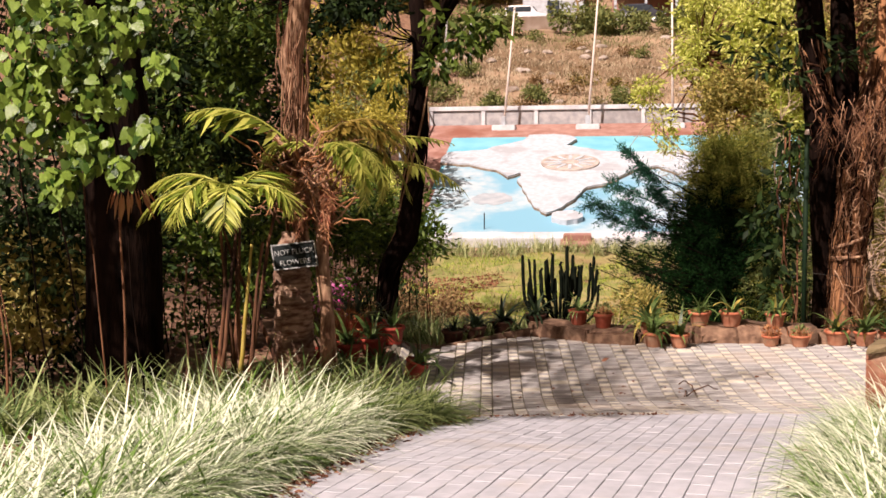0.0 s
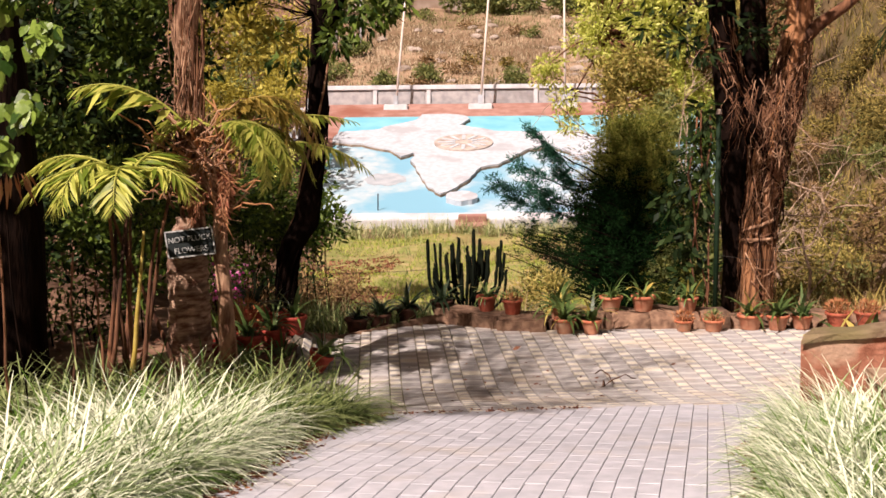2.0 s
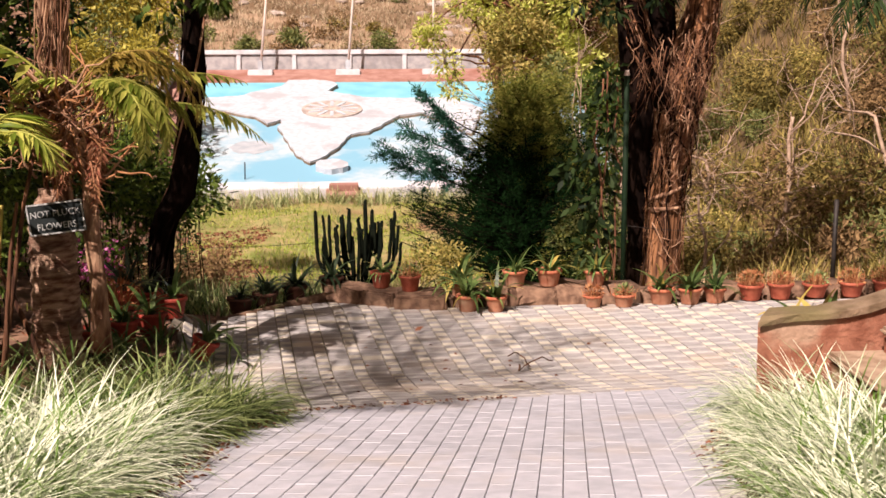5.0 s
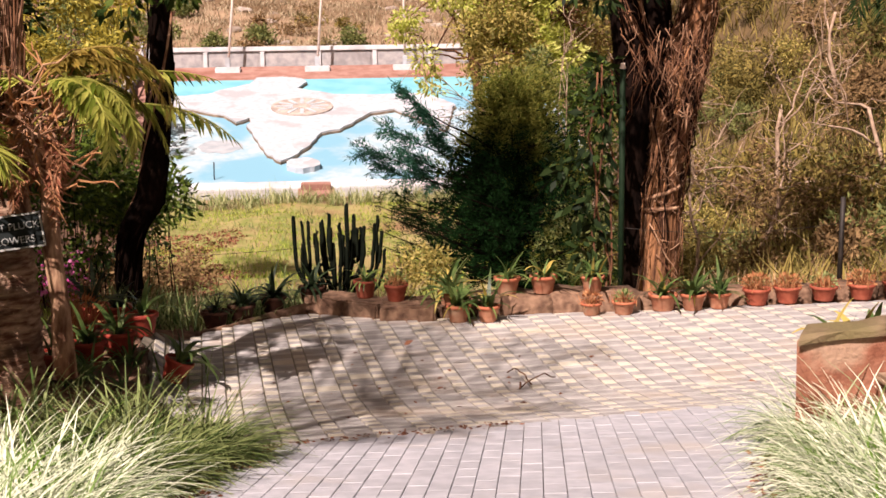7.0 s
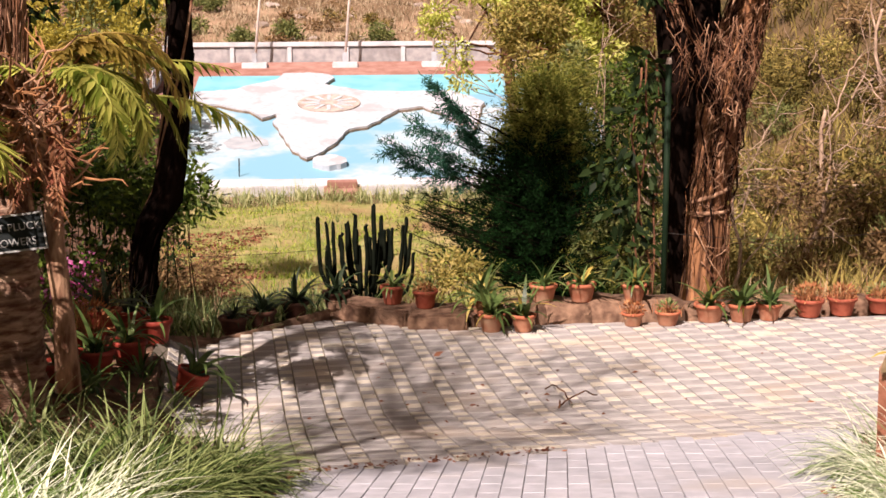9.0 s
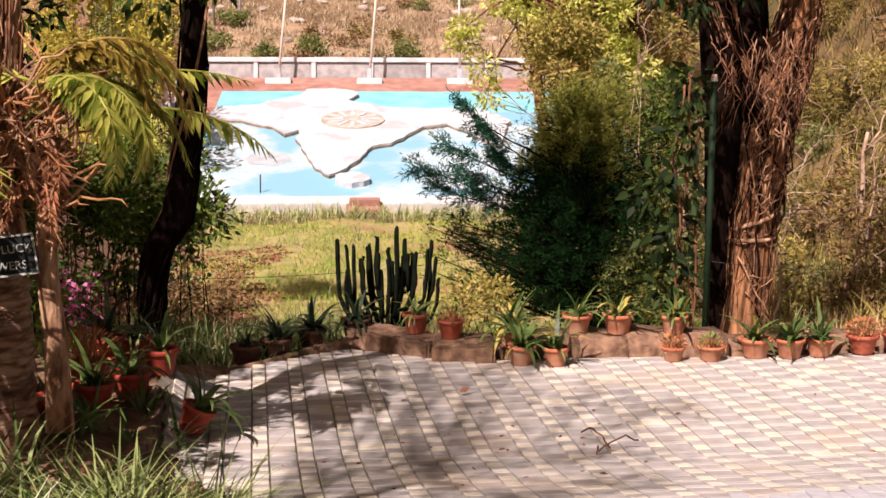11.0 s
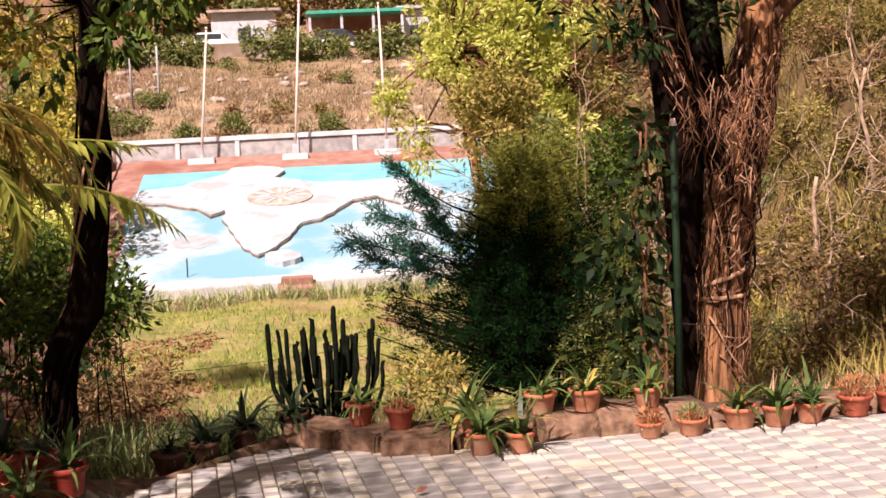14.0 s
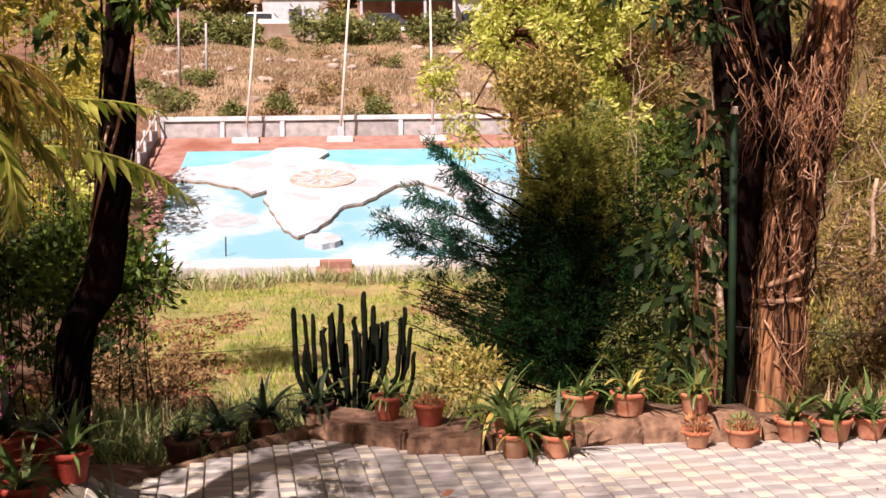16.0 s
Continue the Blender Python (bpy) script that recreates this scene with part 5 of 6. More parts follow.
for k, (az, el, ln, dr) in enumerate(((-0.1, 0.75, 1.25, 2.3), (-0.5, 0.6, 1.15, 2.2), (0.35, 0.8, 1.3, 2.1), (-0.25, 0.3, 1.0, 1.9), (0.15, 0.35, 1.15, 1.8), (2.4, 0.7, 1.2, 2.0), (1.4, 0.8, 1.2, 1.9), (3.3, 0.5, 0.8, 2.2), (-0.65, 0.2, 0.9, 1.7), (0.0, 0.9, 1.35, 2.6), (-0.35, 0.5, 1.2, 2.6), (0.25, 0.2, 1.2, 1.6), (-0.15, 1.0, 1.1, 3.0), (-0.7, 0.5, 1.2, 2.6))):
    frond((-2.72, 12.3, 2.4 + 0.1 * g.uniform()), az, el, ln, dr, 42, 0.19, M["fern"] if k % 3 else M["fern_bronze"], "frond", palm, k, 0.22)
for k in range(24):
    frond((-2.8 + 0.1 * g.normal(), 12.3, 2.05 + 0.1 * g.normal()), g.uniform(0, 6.283), g.uniform(-0.7, 0.4), g.uniform(0.3, 0.6), 1.9, 12, 0.1, M["fern_dry"], "dead_frond", palm, 100 + k, 0.2)

for k in range(30):
    a = g.uniform(0, 6.283)
    o = np.array([-2.8 + 0.08 * g.normal(), 12.25, g.uniform(1.9, 2.3)])
    tube("dry_stalk", curve_points(o, o + np.array([0.35 * math.cos(a), 0.25 * math.sin(a), g.uniform(-0.55, -0.15)]), 6, -0.06, 0.02, g), np.linspace(0.009, 0.003, 6), M["root"] if k % 2 else M["dry"], palm, 5)

def cluster_palm(x, y, z, fronds, label):
    p = empty("cluster_palm", 0, 0, 0, label=label, category="palm")
    g = np.random.default_rng(int(abs(x * 100)))
    for k in range(9):
        tube("stem", curve_points((x + g.normal() * 0.12, y + g.normal() * 0.1, z), (x + g.normal() * 0.2, y + g.normal() * 0.12, z + g.uniform(1.2, 1.75)), 5, 0, 0.01, g), np.linspace(0.025, 0.012, 5), M["strap_yellow"] if k == 4 else M["bark"], p, 6)
    for k, (az, el, ln, dr) in enumerate(fronds):
        frond((x, y, z + 1.72), az, el, ln, dr, 30, 0.3, M["fern"], "frond", p, 200 + k, 0.14)
cluster_palm(-3.1, 10.8, 0.4, ((3.05, 0.75, 1.05, 1.7), (3.4, 0.5, 0.95, 1.5), (-2.2, 0.85, 0.85, 2.3), (-1.5, 0.8, 0.8, 2.4), (-2.7, 0.6, 0.8, 2.2), (-0.3, 0.7, 0.7, 2.0), (1.2, 0.9, 0.8, 1.8)), "small clustering palm with yellow-green arching fronds")
loose = empty("fern_frond", 0, 0, 0, label="large light green fern frond arching out of the shade", category="fern")
frond((-2.75, 11.3, 2.55), 3.25, 0.85, 1.0, 1.15, 17, 0.4, M["fern"], "frond", loose, 301, 0.22)
frond((-2.4, 12.8, 2.5), 0.05, 0.2, 0.95, 0.5, 16, 0.2, M["fern"], "frond", loose, 302, 0.26)
frond((-2.2, 12.6, 2.3), -0.1, 0.1, 1.0, 0.9, 22, 0.22, M["fern"], "frond", loose, 303, 0.24)

for k, (x, y, h) in enumerate(((-4.35, 8.9, 1.5), (-3.55, 9.2, 1.7), (-3.3, 9.8, 1.3), (-2.98, 9.6, 1.1))):
    s = empty("sapling", x, y, float(ground(x, y)) - 0.05, label="thin bare sapling stem in the flower bed", category="sapling", group="saplings in the bed")
    tube("stem", curve_points((0, 0, 0), (0.05 * (k % 3 - 1), 0, h), 8, 0, 0.008), np.linspace(0.013, 0.008, 8), M["bark"], s, 6)
dry = empty("dry_leaves", -3.38, 8.95, 2.08, label="bunch of hanging dry orange-brown leaves", category="leaves")
V, F = leaves(np.array([[0.02 * k - 0.12, 0.01 * k, 0.25] for k in range(12)]), unit(np.array([[0.09 * k - 0.5, 0, -1.0] for k in range(12)])), 0.2, 0.16)
raw("leaf_bunch", V, F, M["dry"], dry)

# the sign
sign = empty("sign_board", -3.0, 12.15, 1.42, label="black sign board with white lettering on the fern trunk", category="sign")
sign.matrix_basis = pose(-2.81, 11.6, 1.5, 0, -7, -4)
part("board", box_bm((-0.215, 0, -0.12), (0.215, 0.02, 0.12), 0.004), M["signblack"], sign)
for lo, hi in (((-0.215, -0.006, 0.108), (0.215, -0.001, 0.12)), ((-0.215, -0.006, -0.12), (0.215, -0.001, -0.108)), ((-0.215, -0.006, -0.107), (-0.203, -0.001, 0.107)), ((0.203, -0.006, -0.107), (0.215, -0.001, 0.107))):
    part("border", box_bm(lo, hi), M["signwhite"], sign, "white painted border")
for text, z in (("NOT PLUCK", 0.015), ("FLOWERS", -0.082)):
    cu = bpy.data.curves.new("lettering", "FONT")
    cu.body, cu.size, cu.align_x, cu.extrude = text, 0.07, "CENTER", 0.001
    cu.materials.append(M["signwhite"])
    t = new("lettering", cu)
    t.parent = sign
    t.matrix_basis = pose(0, -0.003, z, 90)
    t["label"] = "white painted lettering"

# ---- potted plants ----
def pot_parts(root, r, h, material):
    prof = [(r * 0.66, 0), (r * 0.7, 0.01), (r * 0.9, h * 0.78), (r * 0.93, h * 0.8)]
    tube("pot", [(0, 0, z) for _, z in prof], [q for q, _ in prof], material, root, 24)
    pot = root.children[0]
    bm = bmesh.new()
    rim = [(r * 0.93, h * 0.79), (r * 1.02, h * 0.81), (r * 1.04, h * 0.95), (r, h), (r * 0.9, h), (r * 0.88, h * 0.86)]
    rows = [[bm.verts.new((a * math.cos(2 * math.pi * k / 24), a * math.sin(2 * math.pi * k / 24), z)) for k in range(24)] for a, z in rim]
    for p, q in zip(rows, rows[1:]):
        for k in range(24):
            bm.faces.new((p[k], p[(k + 1) % 24], q[(k + 1) % 24], q[k]))
    part("rim", bm, M["rim"] if material is M["terracotta"] else material, pot, flat=False)
    part("soil", disc_bm(0, 0, r * 0.89, h * 0.8, h * 0.87, 16), M["soil"], root)

def strap_leaf(length, width, lean, curl, seed):
    g = np.random.default_rng(seed)
    V, F = blades(np.zeros((1, 3)), np.array([0.0]), np.array([length]), np.array([width]), np.array([lean]), np.array([curl]), 7)
    V[:, 2] += 0.18 * np.abs(V[:, 1])
    mesh = bpy.data.meshes.new("leaf")
    mesh.from_pydata(V.tolist(), [], F.tolist())
    mesh.polygons.foreach_set("use_smooth", [True] * len(mesh.polygons))
    return mesh
LEAVES = [[strap_leaf(1.0, w, lean, curl, k) for k, (w, lean, curl) in enumerate(((0.11, 0.15, 0.7), (0.13, 0.4, 1.1), (0.13, 0.65, 1.5), (0.12, 0.8, 1.9), (0.13, 0.3, 1.6)))] for _ in range(3)]
for row, key in zip(LEAVES, ("strap", "strap_yellow", "strap_shaded")):
    for me in row:
        me.materials.append(M[key])

def potted(x, y, z, r, h, kind, size, label, seed, material="terracotta", n=20, group="pots round the plaza", tilt=0.0):
    g = np.random.default_rng(seed)
    root = empty("potted_plant", x, y, z, rz=float(g.uniform(0, 360)), label=label, category="potted plant", group=group)
    if tilt:
        root.matrix_basis = pose(x, y, z, 0, tilt, 0)
    pot_parts(root, r, h, M[material])
    if kind in ("strap", "dark"):
        for k in range(n):
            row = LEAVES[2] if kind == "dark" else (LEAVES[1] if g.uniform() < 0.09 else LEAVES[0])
            ob = new("leaf", row[int(g.integers(0, 5))])
            ob.parent = root
            s = size * 0.95 * g.uniform(0.6, 1.2)
            ob.matrix_basis = Matrix.LocRotScale((g.normal() * 0.02, g.normal() * 0.02, h * 0.84), Euler((0, 0, 2.4 * k + g.normal() * 0.3)), (s, s, s))
    else:
        m = 110
        az, b = g.uniform(0, 6.283, m), g.normal(size=(m, 3)) * [r * 0.4, r * 0.4, 0]
        b[:, 2] = h * 0.85
        V, F = blades(b, az, size * g.uniform(0.5, 1.2, m), np.full(m, 0.008), g.uniform(0.1, 1.1, m), g.uniform(-0.4, 0.8, m), 3)
        tagged(raw("dry_growth", V, F, M["dry"], root), kind="stuff")
        d = unit(g.normal(size=(90, 3)) + [0, 0, 0.6])
        V, F = leaves(np.array([0, 0, h * 0.9 + size * 0.25]) + d * size * 0.6 * [1, 1, 0.7], d, 0.05, 0.4, g=g)
        raw("foliage", V, F, M["hedge_green"] if kind == "dryg" else M["dry"], root)
    return root
CL, DR = "terracotta pot of arching green strap leaves by the plaza kerb", "terracotta pot of dry reddish stems by the plaza kerb"
for k, (x, y, z, r, h, kind, size, lab) in enumerate((
    (0.63, 14.87, 0, 0.125, 0.19, "strap", 0.46, "terracotta pot with a tall green strap-leaved plant"), (0.92, 14.83, 0, 0.115, 0.18, "strap", 0.4, CL),
    (0.57, 15.25, 0.085, 0.1, 0.16, "strap", 0.55, CL),
    (1.97, 14.95, 0, 0.105, 0.14, "dry", 0.14, DR), (2.3, 14.94, 0, 0.12, 0.15, "dryg", 0.13, "terracotta pot of low dry greenish stems"),
    (2.73, 15.05, 0, 0.145, 0.19, "strap", 0.38, CL), (3.03, 15.02, 0, 0.13, 0.19, "strap", 0.42, CL), (3.31, 15.05, 0, 0.12, 0.18, "strap", 0.4, CL),
    (3.74, 15.16, 0, 0.14, 0.19, "dry", 0.2, DR), (4.08, 15.2, 0, 0.14, 0.19, "dry", 0.18, DR), (4.49, 15.25, 0, 0.14, 0.17, "dryg", 0.18, DR), (4.9, 15.25, 0, 0.14, 0.18, "dry", 0.2, DR), (5.3, 15.3, 0, 0.14, 0.18, "dry", 0.2, DR),
    (1.19, 15.38, 0.155, 0.135, 0.19, "strap", 0.38, "terracotta pot of green strap leaves on the ledge"), (1.56, 15.36, 0.155, 0.14, 0.2, "strap", 0.4, "terracotta pot of green strap leaves on the ledge"), (2.07, 15.36, 0.155, 0.125, 0.18, "strap", 0.36, "terracotta pot of green strap leaves on the ledge"),
    (0.05, 15.33, 0.132, 0.12, 0.19, "dryg", 0.16, "terracotta pot with a small plant on the stone ledge"), (-0.25, 15.62, 0.116, 0.12, 0.2, "strap", 0.3, "dark pot of strap leaves beside the cactus"))):
    potted(x, y, z, r, h * 0.91, kind, size, lab, 400 + k, "brickpot" if x > 3.5 or x in (0.05, -0.25) else "terracotta", 30 if size > 0.4 else 22)
# shade at these pots is carried by their dark pot and leaf colours
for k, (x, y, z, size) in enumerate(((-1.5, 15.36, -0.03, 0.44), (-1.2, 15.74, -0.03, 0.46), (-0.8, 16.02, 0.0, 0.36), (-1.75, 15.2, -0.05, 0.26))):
    potted(x, y, z, 0.14, 0.17, "dark", size, "pot of spiky leaves, both coloured near-black for the shade", 440 + k, "shaded_pot", 26)
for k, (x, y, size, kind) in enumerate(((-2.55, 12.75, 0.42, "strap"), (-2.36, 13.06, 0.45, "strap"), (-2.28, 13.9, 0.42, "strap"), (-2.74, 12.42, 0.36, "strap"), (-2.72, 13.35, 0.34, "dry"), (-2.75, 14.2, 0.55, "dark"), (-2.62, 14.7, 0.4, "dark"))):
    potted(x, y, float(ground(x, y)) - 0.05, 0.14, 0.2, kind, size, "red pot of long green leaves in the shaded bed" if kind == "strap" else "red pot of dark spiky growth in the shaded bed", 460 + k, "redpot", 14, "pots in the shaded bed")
potted(-1.93, 12.88, 0.06, 0.12, 0.19, "strap", 0.5, "tilted red pot spilling strap leaves onto the paving", 480, "redpot", 12, "pots in the shaded bed", 24)
bk = np.array([(-2.15, 11.7), (-2.12, 12.1), (-2.1, 12.5), (-2.12, 12.9), (-2.16, 13.3), (-2.25, 13.7), (-2.36, 14.1)])
tagged(part("bed_kerb", strip_bm(bk, 0.14, -0.1, 0.2, 0.014, 17), M["kerb"], flat=False), "rough brown kerb round the raised flower bed", "kerb")
planter = empty("planter_plant", 2.3, 9.62, 0.98, label="light yellow-green leafy plant behind the stair wall", category="plant")
for k in range(16):
    ob = new("leaf", LEAVES[1 if k % 2 == 0 else 0][k % 5])
    ob.parent = planter
    ob.matrix_basis = Matrix.LocRotScale((0.09 * (k % 4) - 0.1, 0, 0.0), Euler((0, 0, 2.4 * k)), (0.28, 0.55, 0.36))

# cactus
cactus = empty("cactus", -0.5, 16.35, -0.1, label="tall branching candelabra cactus coloured shade-dark, with many upright arms", category="cactus")
g = np.random.default_rng(501)
def ribbed(name, pts, r):
    seg = 10
    v, f = tube_data(pts, [r * q for q in ([0.85] + [1.0] * (len(pts) - 3) + [0.85, 0.35])], seg)
    v = v.reshape(len(pts), seg, 3)
    c = v.mean(1, keepdims=True)
    v = c + (v - c) * np.where(np.arange(seg) % 2, 0.78, 1.15)[None, :, None]
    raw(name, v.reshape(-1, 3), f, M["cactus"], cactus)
def arm(x0, y0, z0, reach, rise, az):
    """An arm that leaves a stem at z0, bends out by reach and then stands up by rise."""
    c, q = math.cos(az), math.sin(az)
    pts = [(x0, y0, z0)]
    for a in (0.45, 0.9, 1.3, 1.57):
        pts.append((x0 + c * reach * math.sin(a) ** 0.9, y0 + q * reach * math.sin(a) ** 0.9, z0 + reach * 1.15 * (1 - math.cos(a))))
    lean = g.uniform(0.02, 0.1)
    rise -= reach * 0.4
    for a in (0.3, 0.6, 0.85, 0.97, 1.0):
        pts.append((pts[4][0] + c * lean * rise * a + g.normal() * 0.004, pts[4][1] + q * lean * rise * a, pts[4][2] + rise * a))
    ribbed("arm", pts, g.uniform(0.015, 0.021))
for k, (x0, top) in enumerate(((-0.21, 0.74), (-0.15, 0.9), (-0.08, 0.99), (0.01, 0.8), (0.09, 1.1), (0.15, 0.99), (0.23, 0.78))):
    y0 = g.normal() * 0.06
    ribbed("stem", [(x0 * 0.4, y0, -0.05)] + [(x0 * (0.4 + 0.75 * min(1, 1.6 * a)) + g.normal() * 0.008, y0, top * a) for a in (0.15, 0.3, 0.5, 0.7, 0.9, 0.98, 1.0)], g.uniform(0.018, 0.024))
for k, (x0, z0, reach, rise, az) in enumerate(((-0.12, 0.12, 0.34, 0.6, 3.1), (-0.1, 0.22, 0.26, 0.52, 3.4), (-0.12, 0.16, 0.2, 0.62, 2.8), (-0.08, 0.3, 0.14, 0.42, 3.3), (-0.14, 0.05, 0.28, 0.4, 3.7),
                                              (0.12, 0.1, 0.3, 0.62, 0.1), (0.14, 0.2, 0.24, 0.5, -0.3), (0.1, 0.16, 0.36, 0.36, 0.2), (0.12, 0.3, 0.14, 0.45, 0.4), (0.05, 0.24, 0.1, 0.5, -1.2), (-0.02, 0.2, 0.12, 0.4, -1.8), (0.16, 0.06, 0.33, 0.3, -0.2), (-0.05, 0.34, 0.09, 0.5, 2.6), (0.06, 0.4, 0.08, 0.34, 0.6), (-0.17, 0.42, 0.07, 0.3, 3.0), (-0.1, 0.5, 0.06, 0.32, -1.4), (0.16, 0.45, 0.07, 0.34, 0.0), (0.1, 0.55, 0.06, 0.3, 2.9), (0.0, 0.42, 0.07, 0.3, -0.8), (-0.3, 0.36, 0.07, 0.28, 3.2), (0.3, 0.34, 0.06, 0.24, 0.1), (0.2, 0.5, 0.06, 0.3, -1.6))):
    arm(x0, g.normal() * 0.05, z0, reach, rise, az)

# bougainvillea and other small growth on the left
boug = empty("bougainvillea", 0, 0, 0, label="pink flowering bougainvillea at the garden's edge", category="bush")
cl = scatter((-3.3, 15.5, 0.55), (0.4, 0.3, 0.4), 9, 0.16)
V, F = crown_leaves(cl, 60, 0.07, 0.5)
raw("foliage", V, F, M["canopy"], boug)
V, F = crown_leaves(scatter((-3.22, 15.3, 0.55), (0.25, 0.2, 0.26), 9, 0.1), 18, 0.05, 0.8)
tagged(raw("flower_mass", V, F, M["pink"], boug, "bright pink flowers"), kind="stuff")
for k in range(6):
    tube("stem", curve_points((-3.2, 15.6, -0.1), (-3.4 + 0.1 * k, 15.55, 0.8), 6, 0, 0.03), np.linspace(0.012, 0.005, 6), M["bark"], boug, 5)

# ---- right hillside: brush, bare trees, palm ----
g = np.random.default_rng(601)
for k in range(110):
    x = g.uniform(4.0, 14)
    y = g.uniform(17.5, 42)
    if x < 4 + 0.13 * (y - 16):
        continue
    z = float(ground(x, y))
    r = g.uniform(0.4, 0.9)
    bush(scatter((x, y, z + r * 0.7), (r, r, r * 0.7), 7, 0.4 * r + 0.1), 150, 0.13, 0.3, M["brush"] if k % 3 else M["brush_brown"], "dry olive-brown scrub on the hillside", "scrub")
for k, (x, y, h, az) in enumerate(((6.0, 22, 3.0, 0.3), (7.6, 25, 3.6, -0.3), (3.6, 23.5, 2.6, 0.2), (3.0, 24.5, 2.8, -0.4), (9.5, 27, 4.2, 0.1), (4.4, 25.0, 3.0, 0.5), (12, 30, 4.5, -0.2), (6.8, 28, 4.0, 0.0), (3.3, 20.6, 4.2, 0.15), (3.55, 20.8, 4.6, -0.25), (3.9, 20.7, 4.4, -0.2), (3.1, 20.9, 5.0, 0.1), (4.6, 20.5, 3.6, 0.2), (3.2, 22.6, 2.6, 0.5), (3.9, 22.3, 2.8, -0.3), (4.8, 23.2, 3.2, 0.1), (5.4, 24, 3.4, -0.5), (8.4, 22, 3.2, -0.4))):
    t = empty("bare_tree", 0, 0, 0, label="leafless grey-brown tree with tangled thin twigs", category="tree", group="bare trees on the hillside")
    branchy("branchwork", t, (x, y, float(ground(x, y)) - 0.2), (az, 0.1, 1), h * 0.5, 0.032 if k in range(8, 13) else 0.05, 4, M["twig"], 610 + k, 0.75)
far_palm = empty("palm", 0, 0, 0, label="dark green feather palm above the lamp post", category="palm")
tube("trunk", [(4.9, 13.4, -0.1), (4.85, 13.4, 1.5), (4.75, 13.4, 3.4)], [0.1, 0.08, 0.07], M["bark"], far_palm, 10, 0.1)
for k, (az, el, ln, dr) in enumerate(((3.1, 0.7, 1.5, 2.0), (3.5, 0.5, 1.4, 2.0), (2.7, 0.6, 1.4, 1.9), (-1.2, 0.6, 1.3, 1.9), (-2.0, 0.7, 1.4, 2.0), (0.2, 0.6, 1.4, 1.8), (1.4, 0.7, 1.4, 1.8), (-2.6, 0.3, 1.2, 1.6))):
    frond((4.75, 13.4, 3.35), az, el, ln, dr, 30, 0.34, M["canopy_shaded"], "frond", far_palm, 620 + k, 0.14)

g = np.random.default_rng(655)
for k in range(70):
    y = g.uniform(19, 36)
    x = g.uniform(4.4, 12.5) + 0.13 * (y - 16)
    r = g.uniform(0.35, 0.75)
    bush(scatter((x, y, float(ground(x, y)) + r * 0.6), (r, r, r * 0.7), 7, 0.4 * r + 0.1, g=g), 130, 0.1, 0.3, M[("brush", "olive", "brush_brown", "hillbush")[k % 4]], ("dry olive-brown scrub on the hillside", "dusty olive scrub on the hillside", "dry brown scrub on the hillside", "dull green scrub on the hillside")[k % 4], "scrub")

# ---- far hillside: stones, bushes, cars, houses ----
for k in range(60):
    x, y = g.uniform(-10, 9), g.uniform(60, 82)
    s = g.uniform(0.1, 0.34)
    bm = bmesh.new()
    bmesh.ops.create_icosphere(bm, subdivisions=2, radius=1)
    for v in bm.verts:
        v.co = Vector((v.co.x * s * 1.6, v.co.y * s, v.co.z * s * 0.7)) * (1 + 0.18 * noise.noise(v.co * 2.0 + Vector((k, 0, 0))))
    st = part("boulder", bm, M["stone"])
    st.matrix_basis = pose(x, y, float(ground(x, y)) - 0.05, 0, 0, g.uniform(0, 360))
    tagged(st, "pale weathered boulder in dry hillside grass", "rock", "boulders on the hillside")
for cx, cy, w in ((-4.9, 60.6, 0.55), (-3.0, 61.0, 0.45), (1.1, 60.8, 0.5), (-7.8, 63, 1.2), (-9.2, 66, 1.6), (-7.2, 70, 1.1)):
    bush(scatter((cx, cy, float(ground(cx, cy)) + 0.35), (w, 0.6, 0.35), 8, 0.35), 110, 0.2, 0.35, M["hillbush"], "low green bush above the wall")
for cx, w in ((-9, 2.2), (-6.5, 1.5), (-1.5, 2.0), (1.5, 2.2), (5, 2.2), (8.5, 2.2), (12, 2.5)):
    bush(scatter((cx, 84, float(ground(cx, 84)) + 0.7), (w, 1.2, 0.9), 14, 0.7), 130, 0.34, 0.4, M["hillbush"], "dense green hillside bush below the road", "hillside_bush")

